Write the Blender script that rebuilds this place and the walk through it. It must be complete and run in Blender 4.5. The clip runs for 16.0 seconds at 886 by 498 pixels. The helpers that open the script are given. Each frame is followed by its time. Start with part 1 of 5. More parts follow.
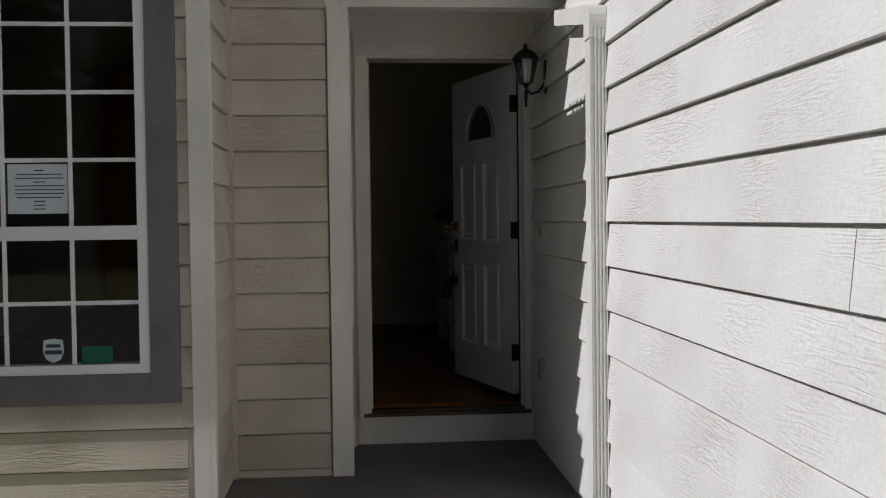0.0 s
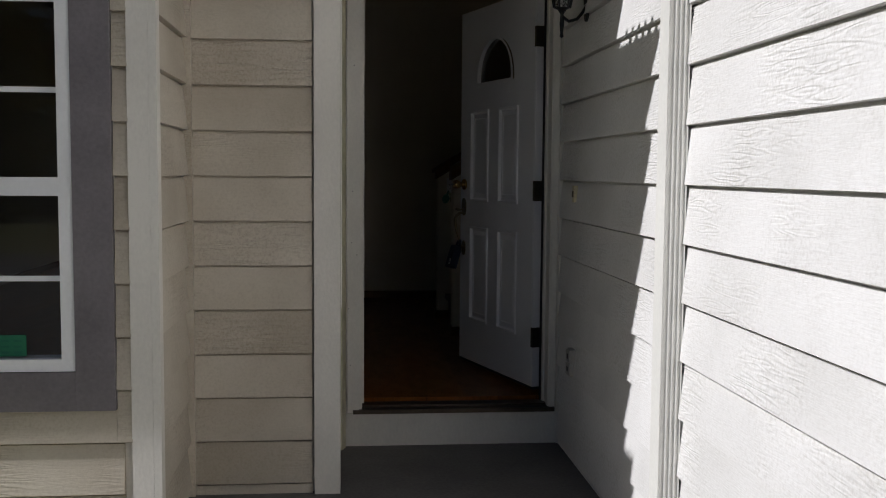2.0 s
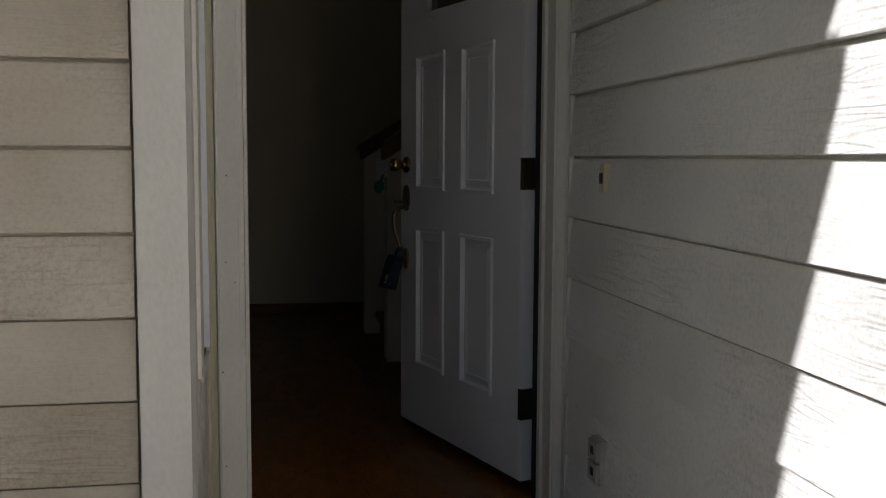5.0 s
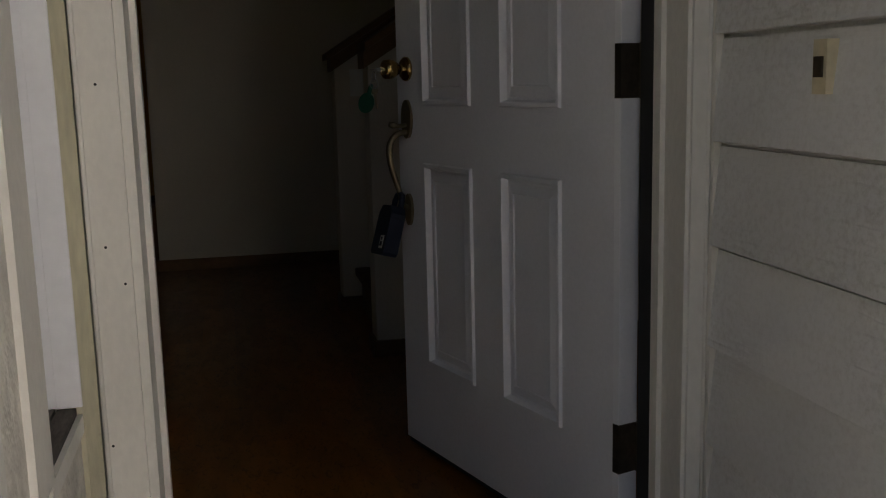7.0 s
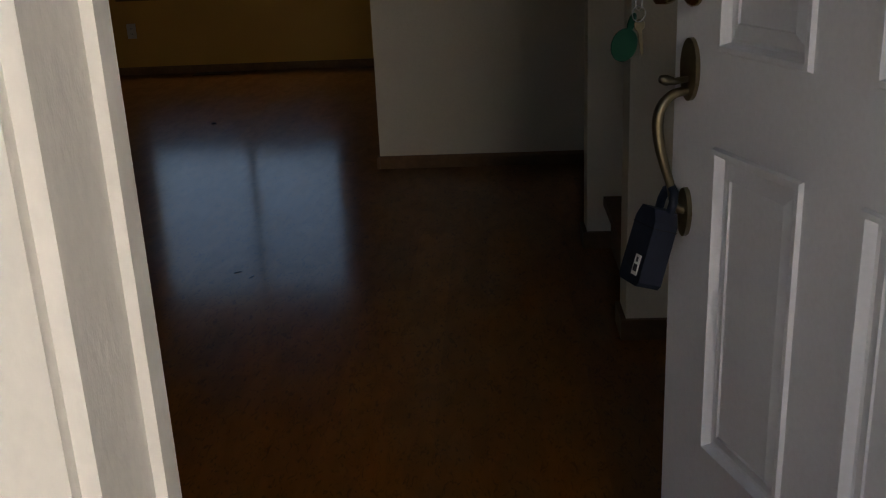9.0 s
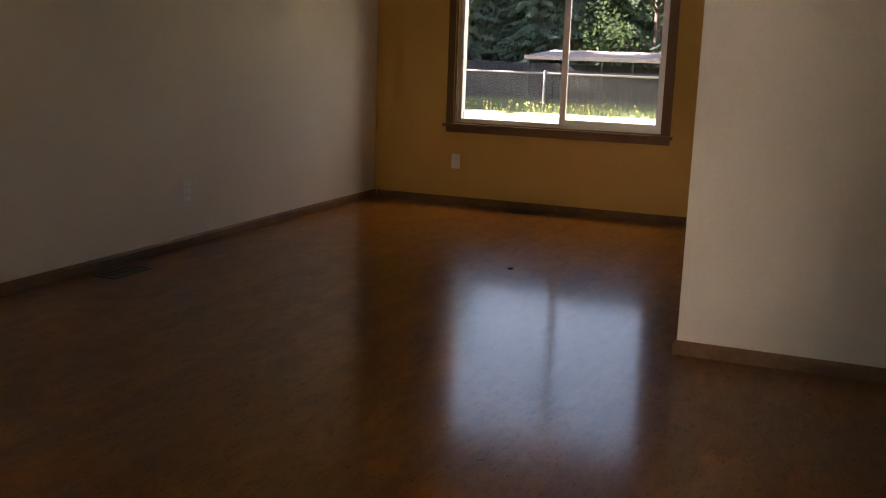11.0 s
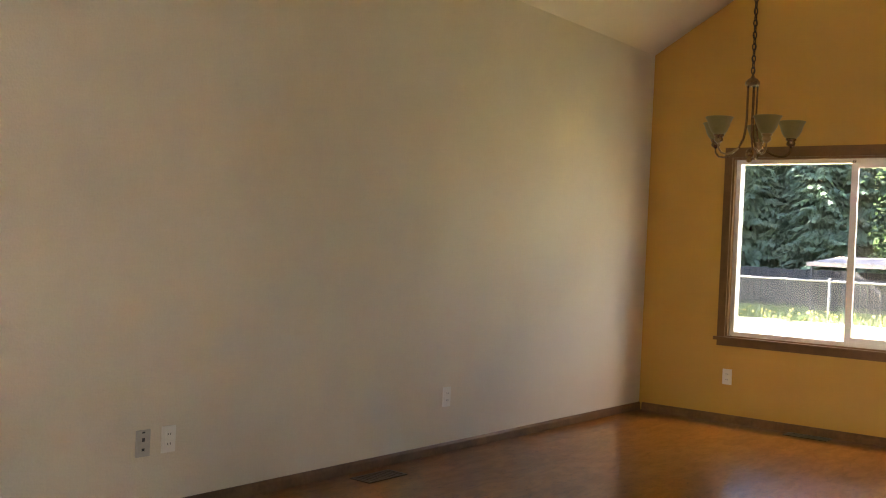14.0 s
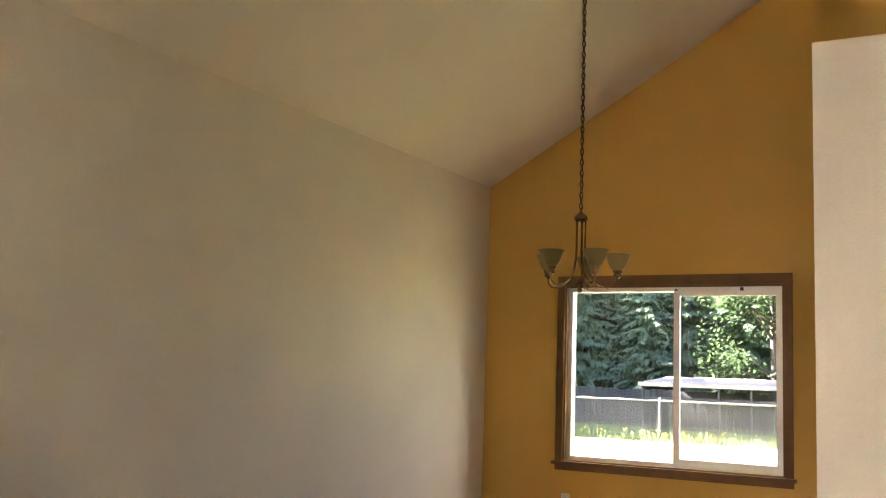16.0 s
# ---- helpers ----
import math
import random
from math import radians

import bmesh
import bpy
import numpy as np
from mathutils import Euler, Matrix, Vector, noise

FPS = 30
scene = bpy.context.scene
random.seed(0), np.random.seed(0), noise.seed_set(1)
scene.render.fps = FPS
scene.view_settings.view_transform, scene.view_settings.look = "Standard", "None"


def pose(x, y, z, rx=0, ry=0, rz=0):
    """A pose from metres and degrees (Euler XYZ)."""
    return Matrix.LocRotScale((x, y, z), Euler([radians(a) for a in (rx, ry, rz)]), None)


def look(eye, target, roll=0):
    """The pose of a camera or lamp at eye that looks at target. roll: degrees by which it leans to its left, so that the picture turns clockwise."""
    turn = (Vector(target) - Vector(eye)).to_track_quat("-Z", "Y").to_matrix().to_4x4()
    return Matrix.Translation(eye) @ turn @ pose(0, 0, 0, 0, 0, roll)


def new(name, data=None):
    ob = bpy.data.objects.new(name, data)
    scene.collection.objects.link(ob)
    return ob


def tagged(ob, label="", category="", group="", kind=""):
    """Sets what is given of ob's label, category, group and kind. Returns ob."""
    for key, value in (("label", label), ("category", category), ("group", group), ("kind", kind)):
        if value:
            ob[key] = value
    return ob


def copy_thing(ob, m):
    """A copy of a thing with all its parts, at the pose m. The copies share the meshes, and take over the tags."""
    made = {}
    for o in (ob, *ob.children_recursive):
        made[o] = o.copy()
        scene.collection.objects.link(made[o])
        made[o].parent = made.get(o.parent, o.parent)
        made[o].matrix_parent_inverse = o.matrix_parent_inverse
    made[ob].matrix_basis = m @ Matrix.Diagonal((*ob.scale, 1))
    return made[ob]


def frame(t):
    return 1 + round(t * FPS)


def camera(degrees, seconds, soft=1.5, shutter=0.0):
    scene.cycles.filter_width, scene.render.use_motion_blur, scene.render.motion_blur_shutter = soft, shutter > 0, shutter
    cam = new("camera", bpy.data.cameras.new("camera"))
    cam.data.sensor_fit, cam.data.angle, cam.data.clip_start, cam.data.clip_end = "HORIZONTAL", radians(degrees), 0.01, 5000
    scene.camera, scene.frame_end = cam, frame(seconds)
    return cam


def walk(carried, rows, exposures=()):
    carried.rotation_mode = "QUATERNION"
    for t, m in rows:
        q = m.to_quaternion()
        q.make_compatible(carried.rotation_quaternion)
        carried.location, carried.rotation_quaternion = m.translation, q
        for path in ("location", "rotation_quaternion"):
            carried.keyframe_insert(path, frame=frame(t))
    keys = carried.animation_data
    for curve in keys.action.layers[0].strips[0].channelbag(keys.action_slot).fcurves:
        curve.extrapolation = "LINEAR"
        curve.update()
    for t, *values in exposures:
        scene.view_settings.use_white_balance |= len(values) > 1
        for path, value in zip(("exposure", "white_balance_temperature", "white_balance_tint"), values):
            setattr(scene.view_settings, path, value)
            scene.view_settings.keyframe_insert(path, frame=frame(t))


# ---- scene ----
cam = camera(48.4, 16.0, soft=1.1)
PATH = [  # seconds, eye, (yaw, pitch, roll)
    (0, (-0.028, -5.659, 1.118), (-4.64, -1.76, -0.68)),
    (0.5, (-0.064, -5.425, 1.114), (-5.28, -1.74, 0.13)),
    (1, (-0.060, -5.166, 1.118), (-3.25, -1.14, 1.01)),
    (1.5, (-0.070, -4.891, 1.108), (-3.11, -2.74, 0.90)),
    (2, (-0.052, -4.640, 1.131), (-5.44, -4.44, 0.46)),
    (2.5, (-0.037, -4.354, 1.093), (-6.62, -3.14, 2.36)),
    (3, (-0.017, -4.076, 1.107), (-6.76, -4.80, 1.95)),
    (3.5, (-0.042, -3.767, 1.104), (-8.32, -4.84, 2.89)),
    (4, (-0.048, -3.410, 1.101), (-10.25, -5.80, 2.67)),
    (4.2, (-0.004, -3.278, 1.114), (-9.96, -4.44, 1.46)),
    (6.3, (0.144, -1.984, 1.042), (-10.54, -6.90, -1.00)),
    (6.5, (0.167, -1.837, 1.042), (-11.07, -6.86, -1.85)),
    (7, (0.146, -1.547, 1.035), (-12.12, -9.75, -1.38)),
    (7.5, (0.183, -1.171, 1.054), (-5.99, -12.84, -0.41)),
    (8, (0.222, -0.983, 1.162), (-3.10, -19.33, -1.58)),
    (8.2, (0.229, -0.906, 1.171), (-2.26, -19.54, -1.48)),
    (10.3, (0.380, -0.240, 1.216), (14.80, -13.85, -0.60)),
    (10.5, (0.362, -0.205, 1.204), (16.48, -12.80, 1.10)),
    (11, (0.312, -0.066, 1.238), (21.92, -11.18, 1.97)),
    (11.5, (0.318, -0.045, 1.236), (26.77, -9.49, -0.04)),
    (12, (0.301, -0.019, 1.255), (31.75, -9.19, 0.51)),
    (12.5, (0.293, 0.010, 1.244), (36.11, -8.44, 1.67)),
    (13, (0.284, 0.035, 1.252), (38.73, -7.28, 2.10)),
    (13.5, (0.288, 0.079, 1.272), (39.14, -3.87, 2.31)),
    (14, (0.296, 0.071, 1.296), (37.99, -0.23, 2.66)),
    (14.5, (0.291, 0.071, 1.324), (37.10, 4.33, 2.11)),
    (15, (0.297, 0.057, 1.343), (34.82, 6.92, 2.87)),
    (15.5, (0.321, 0.026, 1.339), (32.26, 7.32, 2.17)),
    (16, (0.323, 0.033, 1.338), (29.10, 7.20, 2.07)),
]


def aim(eye, turn):
    yaw, pitch, roll = (radians(a) for a in turn)
    ahead = Vector((-math.sin(yaw) * math.cos(pitch), math.cos(yaw) * math.cos(pitch), math.sin(pitch)))
    return look(eye, Vector(eye) + ahead, math.degrees(roll))


walk(cam, [(t, aim(e, r)) for t, e, r in PATH],
     exposures=[(0, -0.58, 6150, 13), (1.5, -0.35, 6150, 13), (3, -0.12, 6100, 12), (4.2, -0.04, 6150, 12), (6.3, 0.58, 6500, 14), (7.2, 0.84, 6550, 14), (8.2, 1.42, 6500, 14), (10.3, 3.4, 7250, 22),
                (11, 4.03, 7600, 27), (12, 4.63, 7900, 28), (13, 5.16, 7700, 25), (14, 5.5, 7450, 20), (15, 5.6, 7300, 18), (16, 5.54, 7300, 18)])

# ---- world and sun ----
SUN = Vector((-1.0, -0.15, 0.72)).normalized()
world = bpy.data.worlds.new("sky")
scene.world = world
world.use_nodes = True
wn = world.node_tree
sky = wn.nodes.new("ShaderNodeTexSky")
sky.sky_type, sky.sun_disc = "NISHITA", False
sky.sun_elevation, sky.sun_rotation = math.asin(SUN.z), math.atan2(SUN.x, SUN.y)
wn.links.new(sky.outputs[0], wn.nodes["Background"].inputs[0])
wn.nodes["Background"].inputs[1].default_value = 0.037
sun = bpy.data.lights.new("sun", "SUN")
sun.energy, sun.angle, sun.color = 5.0, radians(0.55), (1.0, 0.97, 0.94)
new("sun", sun).matrix_world = look(SUN * 30, (0, 0, 0))
# area lamp hidden outside above the gable window, added to lift the room light
glow = bpy.data.lights.new("window_fill_lamp", "AREA")
glow.shape, glow.size, glow.size_y, glow.energy, glow.color = "RECTANGLE", 1.7, 0.6, 1.6, (1.0, 0.97, 0.95)
new("window_fill_lamp", glow).matrix_world = look((-1.75, 8.15, 2.75), (-1.75, 6.9, 1.3))

# ---- materials ----


def mat(name, base, rough=0.6, metal=0.0, spread=0.12, scale=3.0, fine=60.0, bump=0.15, stretch=(1, 1, 1), spec=0.5):
    """Paint, wood, metal: two scales of variation in colour, gloss and relief."""
    m = bpy.data.materials.new(name)
    m.use_nodes = True
    nt = m.node_tree
    b = nt.nodes["Principled BSDF"]
    tc = nt.nodes.new("ShaderNodeTexCoord")
    mp = nt.nodes.new("ShaderNodeMapping")
    mp.inputs["Scale"].default_value = stretch
    nt.links.new(tc.outputs["Object"], mp.inputs[0])
    big, small = nt.nodes.new("ShaderNodeTexNoise"), nt.nodes.new("ShaderNodeTexNoise")
    big.inputs["Scale"].default_value, small.inputs["Scale"].default_value = scale, fine
    big.inputs["Detail"].default_value, small.inputs["Detail"].default_value = 4, 3
    for n in (big, small):
        nt.links.new(mp.outputs[0], n.inputs["Vector"])
    mixer = nt.nodes.new("ShaderNodeMath")
    mixer.operation = "MULTIPLY_ADD"
    mixer.inputs[1].default_value = 0.35
    nt.links.new(small.outputs[0], mixer.inputs[0])
    half = nt.nodes.new("ShaderNodeMath")
    half.operation = "MULTIPLY"
    half.inputs[1].default_value = 0.65
    nt.links.new(big.outputs[0], half.inputs[0])
    nt.links.new(half.outputs[0], mixer.inputs[2])
    ramp = nt.nodes.new("ShaderNodeValToRGB")
    lo = tuple(c * (1 - spread) for c in base)
    hi = tuple(min(1, c * (1 + spread * 0.6)) for c in base)
    ramp.color_ramp.elements[0].position, ramp.color_ramp.elements[1].position = 0.36, 0.64
    ramp.color_ramp.elements[0].color, ramp.color_ramp.elements[1].color = (*lo, 1), (*hi, 1)
    nt.links.new(mixer.outputs[0], ramp.inputs[0])
    nt.links.new(ramp.outputs[0], b.inputs["Base Color"])
    rr = nt.nodes.new("ShaderNodeMapRange")
    rr.inputs["To Min"].default_value, rr.inputs["To Max"].default_value = rough - 0.08, min(1, rough + 0.1)
    nt.links.new(big.outputs[0], rr.inputs["Value"])
    nt.links.new(rr.outputs[0], b.inputs["Roughness"])
    b.inputs["Metallic"].default_value = metal
    b.inputs["Specular IOR Level"].default_value = spec
    if bump:
        bp = nt.nodes.new("ShaderNodeBump")
        bp.inputs["Strength"].default_value, bp.inputs["Distance"].default_value = bump, 0.004
        nt.links.new(small.outputs[0], bp.inputs["Height"])
        nt.links.new(bp.outputs[0], b.inputs["Normal"])
    return m


def siding_mat(name, lo, hi):
    """Cream paint on fibre-cement boards pressed with a cedar grain; each board slightly its own."""
    m = bpy.data.materials.new(name)
    m.use_nodes = True
    nt = m.node_tree
    b = nt.nodes["Principled BSDF"]
    tc = nt.nodes.new("ShaderNodeTexCoord")
    info = nt.nodes.new("ShaderNodeObjectInfo")
    add = nt.nodes.new("ShaderNodeVectorMath")
    add.operation = "MULTIPLY_ADD"
    nt.links.new(info.outputs["Random"], add.inputs[0])
    add.inputs[1].default_value = (37, 37, 37)
    nt.links.new(tc.outputs["Object"], add.inputs[2])
    mp = nt.nodes.new("ShaderNodeMapping")
    mp.inputs["Scale"].default_value = (3.2, 3.2, 26)
    nt.links.new(add.outputs[0], mp.inputs[0])
    warp = nt.nodes.new("ShaderNodeTexNoise")
    warp.inputs["Scale"].default_value, warp.inputs["Detail"].default_value = 0.9, 2
    nt.links.new(mp.outputs[0], warp.inputs["Vector"])
    rings = nt.nodes.new("ShaderNodeMath")
    rings.operation = "MULTIPLY"
    rings.inputs[1].default_value = 58
    nt.links.new(warp.outputs[0], rings.inputs[0])
    wave = nt.nodes.new("ShaderNodeMath")
    wave.operation = "SINE"
    nt.links.new(rings.outputs[0], wave.inputs[0])
    # the grain comes and goes along the board
    patch = nt.nodes.new("ShaderNodeTexNoise")
    patch.inputs["Scale"].default_value = 2.2
    nt.links.new(add.outputs[0], patch.inputs["Vector"])
    sel = nt.nodes.new("ShaderNodeMapRange")
    sel.inputs["From Min"].default_value, sel.inputs["From Max"].default_value = 0.49, 0.66
    sel.inputs["To Min"].default_value = 0.05
    nt.links.new(patch.outputs[0], sel.inputs["Value"])
    fine = nt.nodes.new("ShaderNodeTexNoise")
    fine.inputs["Scale"].default_value = 9
    fine.inputs["Detail"].default_value = 5
    nt.links.new(mp.outputs[0], fine.inputs["Vector"])
    mul = nt.nodes.new("ShaderNodeMath")
    mul.operation = "MULTIPLY"
    nt.links.new(wave.outputs[0], mul.inputs[0])
    nt.links.new(sel.outputs[0], mul.inputs[1])
    tot = nt.nodes.new("ShaderNodeMath")
    nt.links.new(mul.outputs[0], tot.inputs[0])
    nt.links.new(fine.outputs[0], tot.inputs[1])
    bp = nt.nodes.new("ShaderNodeBump")
    bp.inputs["Strength"].default_value, bp.inputs["Distance"].default_value = 0.6, 0.0014
    nt.links.new(tot.outputs[0], bp.inputs["Height"])
    nt.links.new(bp.outputs[0], b.inputs["Normal"])
    dirt = nt.nodes.new("ShaderNodeTexNoise")
    dirt.inputs["Scale"].default_value, dirt.inputs["Detail"].default_value = 1.7, 6
    nt.links.new(add.outputs[0], dirt.inputs["Vector"])
    ramp = nt.nodes.new("ShaderNodeValToRGB")
    ramp.color_ramp.elements[0].position, ramp.color_ramp.elements[1].position = 0.3, 0.62
    ramp.color_ramp.elements[0].color, ramp.color_ramp.elements[1].color = (*lo, 1), (*hi, 1)
    nt.links.new(dirt.outputs[0], ramp.inputs[0])
    speck = nt.nodes.new("ShaderNodeTexNoise")
    speck.inputs["Scale"].default_value, speck.inputs["Detail"].default_value, speck.inputs["Roughness"].default_value = 95, 4, 0.7
    nt.links.new(add.outputs[0], speck.inputs["Vector"])
    sr = nt.nodes.new("ShaderNodeValToRGB")
    sr.color_ramp.elements[0].position, sr.color_ramp.elements[1].position = 0.30, 0.56
    sr.color_ramp.elements[0].color, sr.color_ramp.elements[1].color = (0.58, 0.55, 0.50, 1), (1, 1, 1, 1)
    nt.links.new(speck.outputs[0], sr.inputs[0])
    stain = nt.nodes.new("ShaderNodeMapRange")
    stain.inputs["From Min"].default_value, stain.inputs["From Max"].default_value = 0.4, 0.7
    stain.inputs["To Min"].default_value, stain.inputs["To Max"].default_value = 0.2, 0.6
    nt.links.new(patch.outputs[0], stain.inputs["Value"])
    wear = nt.nodes.new("ShaderNodeMix")
    wear.data_type, wear.blend_type = "RGBA", "MULTIPLY"
    nt.links.new(stain.outputs[0], wear.inputs["Factor"])
    nt.links.new(ramp.outputs[0], wear.inputs["A"])
    nt.links.new(sr.outputs[0], wear.inputs["B"])
    nt.links.new(wear.outputs["Result"], b.inputs["Base Color"])
    b.inputs["Roughness"].default_value = 0.62
    return m


def floor_mat():
    """Glossy orange-brown laminate: strips along the room, with long grain and faint joints."""
    m = bpy.data.materials.new("laminate_floor")
    m.use_nodes = True
    nt = m.node_tree
    b = nt.nodes["Principled BSDF"]
    tc = nt.nodes.new("ShaderNodeTexCoord")
    turn = nt.nodes.new("ShaderNodeMapping")
    turn.inputs["Rotation"].default_value = (0, 0, radians(90))
    nt.links.new(tc.outputs["Object"], turn.inputs[0])
    brick = nt.nodes.new("ShaderNodeTexBrick")
    brick.inputs["Scale"].default_value = 1
    brick.inputs["Brick Width"].default_value, brick.inputs["Row Height"].default_value = 1.2, 0.13
    brick.inputs["Mortar Size"].default_value = 0.0
    brick.inputs["Color1"].default_value, brick.inputs["Color2"].default_value = (0.25, 0.086, 0.010, 1), (0.205, 0.069, 0.008, 1)
    brick.inputs["Mortar"].default_value = (0.20, 0.08, 0.022, 1)
    nt.links.new(turn.outputs[0], brick.inputs["Vector"])
    mp = nt.nodes.new("ShaderNodeMapping")
    mp.inputs["Scale"].default_value = (6, 2.2, 1)
    nt.links.new(tc.outputs["Object"], mp.inputs[0])
    grain = nt.nodes.new("ShaderNodeTexNoise")
    grain.inputs["Scale"].default_value, grain.inputs["Detail"].default_value, grain.inputs["Distortion"].default_value = 2.6, 3, 1.0
    nt.links.new(mp.outputs[0], grain.inputs["Vector"])
    ramp = nt.nodes.new("ShaderNodeValToRGB")
    ramp.color_ramp.elements[0].position, ramp.color_ramp.elements[1].position = 0.36, 0.6
    ramp.color_ramp.elements[0].color, ramp.color_ramp.elements[1].color = (0.74, 0.70, 0.64, 1), (1, 1, 1, 1)
    nt.links.new(grain.outputs[0], ramp.inputs[0])
    mix = nt.nodes.new("ShaderNodeMix")
    mix.data_type, mix.blend_type = "RGBA", "MULTIPLY"
    mix.inputs["Factor"].default_value = 0.55
    nt.links.new(brick.outputs["Color"], mix.inputs["A"])
    nt.links.new(ramp.outputs[0], mix.inputs["B"])
    fleck = nt.nodes.new("ShaderNodeTexNoise")
    fleck.inputs["Scale"].default_value, fleck.inputs["Detail"].default_value, fleck.inputs["Distortion"].default_value = 11, 5, 1.6
    nt.links.new(mp.outputs[0], fleck.inputs["Vector"])
    fr = nt.nodes.new("ShaderNodeValToRGB")
    fr.color_ramp.elements[0].position, fr.color_ramp.elements[1].position = 0.33, 0.45
    fr.color_ramp.elements[0].color, fr.color_ramp.elements[1].color = (0.45, 0.40, 0.36, 1), (1, 1, 1, 1)
    nt.links.new(fleck.outputs[0], fr.inputs[0])
    tone = nt.nodes.new("ShaderNodeMix")
    tone.data_type, tone.blend_type = "RGBA", "MULTIPLY"
    tone.inputs["Factor"].default_value = 0.8
    nt.links.new(mix.outputs["Result"], tone.inputs["A"])
    nt.links.new(fr.outputs[0], tone.inputs["B"])
    mix = tone
    nt.links.new(mix.outputs["Result"], b.inputs["Base Color"])
    smear = nt.nodes.new("ShaderNodeTexNoise")
    smear.inputs["Scale"].default_value, smear.inputs["Detail"].default_value = 3.0, 2
    nt.links.new(tc.outputs["Object"], smear.inputs["Vector"])
    rr = nt.nodes.new("ShaderNodeMapRange")
    rr.inputs["To Min"].default_value, rr.inputs["To Max"].default_value = 0.10, 0.165
    nt.links.new(smear.outputs[0], rr.inputs["Value"])
    nt.links.new(rr.outputs[0], b.inputs["Roughness"])
    b.inputs["Specular IOR Level"].default_value = 0.45
    # worn varnish: a hazy sheen over the clear gloss
    haze, both = nt.nodes.new("ShaderNodeBsdfPrincipled"), nt.nodes.new("ShaderNodeMixShader")
    nt.links.new(mix.outputs["Result"], haze.inputs["Base Color"])
    haze.inputs["Roughness"].default_value, haze.inputs["Specular IOR Level"].default_value = 0.30, 0.28
    scuff = nt.nodes.new("ShaderNodeMapRange")
    scuff.inputs["To Min"].default_value, scuff.inputs["To Max"].default_value = 0.30, 0.5
    nt.links.new(grain.outputs[0], scuff.inputs["Value"])
    nt.links.new(scuff.outputs[0], both.inputs[0])
    nt.links.new(b.outputs[0], both.inputs[1])
    nt.links.new(haze.outputs[0], both.inputs[2])
    nt.links.new(both.outputs[0], nt.nodes["Material Output"].inputs["Surface"])
    return m


def glass_mat(name, tint=(1, 1, 1), rough=0.0):
    m = bpy.data.materials.new(name)
    m.use_nodes = True
    nt = m.node_tree
    b = nt.nodes["Principled BSDF"]
    b.inputs["Base Color"].default_value = (*tint, 1)
    b.inputs["Transmission Weight"].default_value = 1
    b.inputs["Roughness"].default_value = rough
    b.inputs["IOR"].default_value = 1.45
    return m


def foliage(name, base, spread, scale):
    """Leaves and needles: matt, and light shines softly through them."""
    m = mat(name, base, 0.75, spread=spread, scale=scale, fine=14, bump=0, spec=0.2)
    nt = m.node_tree
    b = nt.nodes["Principled BSDF"]
    src = b.inputs["Base Color"].links[0].from_socket
    tr, mix = nt.nodes.new("ShaderNodeBsdfTranslucent"), nt.nodes.new("ShaderNodeMixShader")
    nt.links.new(src, tr.inputs["Color"])
    mix.inputs[0].default_value = 0.65
    nt.links.new(b.outputs[0], mix.inputs[1])
    nt.links.new(tr.outputs[0], mix.inputs[2])
    nt.links.new(mix.outputs[0], nt.nodes["Material Output"].inputs["Surface"])
    return m


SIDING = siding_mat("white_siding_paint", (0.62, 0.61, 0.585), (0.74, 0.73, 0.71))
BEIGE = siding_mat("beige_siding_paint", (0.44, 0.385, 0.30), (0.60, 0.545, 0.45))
TRIM = mat("cream_trim_paint", (0.72, 0.69, 0.625), 0.55, spread=0.09, scale=4, fine=90, bump=0.25, stretch=(1, 1, 0.6))
WHITE = mat("white_vinyl", (0.85, 0.85, 0.86), 0.35, spread=0.05, bump=0.03)
SPOUT = mat("white_spout_paint", (0.74, 0.73, 0.68), 0.4, spread=0.08, bump=0.04)
TAUPE = mat("taupe_trim_paint", (0.175, 0.158, 0.168), 0.6, spread=0.2, scale=5, fine=80, bump=0.25)
DOORPAINT = mat("grey_white_door_paint", (0.80, 0.79, 0.80), 0.42, spread=0.06, scale=2, fine=120, bump=0.06)
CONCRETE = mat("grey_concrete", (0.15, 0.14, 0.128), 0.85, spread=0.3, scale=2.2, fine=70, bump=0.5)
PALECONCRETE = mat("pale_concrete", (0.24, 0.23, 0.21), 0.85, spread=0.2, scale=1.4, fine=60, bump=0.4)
OLIVE = mat("aged_yellowed_paint", (0.60, 0.555, 0.39), 0.6, spread=0.22, scale=7, fine=60, bump=0.35, stretch=(1, 1, 0.35))
STUCCO = mat("rough_plaster", (0.68, 0.64, 0.56), 0.85, spread=0.25, scale=9, fine=26, bump=1.0)
STUCCO.node_tree.nodes["Bump"].inputs["Distance"].default_value = 0.011
BROWN = mat("brown_stained_wood", (0.165, 0.085, 0.030), 0.5, spec=0.3, spread=0.18, scale=9, fine=70, bump=0.1, stretch=(1, 1, 1))
OLDTIMBER = mat("weathered_bare_wood", (0.11, 0.092, 0.078), 0.85, spread=0.45, scale=12, fine=70, bump=0.5, stretch=(3, 0.6, 3))
BASE = mat("brown_baseboard_wood", (0.17, 0.088, 0.036), 0.5, spec=0.3, spread=0.3, scale=6, fine=40, bump=0.1)
OFFWHITE = mat("off_white_wall_paint", (0.66, 0.585, 0.465), 0.7, spread=0.05, scale=1.6, fine=110, bump=0.4)
CEIL = mat("white_ceiling_paint", (0.68, 0.60, 0.48), 0.8, spread=0.04, scale=1.5, fine=150, bump=0.3)
MUSTARD = mat("mustard_wall_paint", (0.56, 0.31, 0.055), 0.62, spread=0.05, scale=1.2, fine=160, bump=0.2)
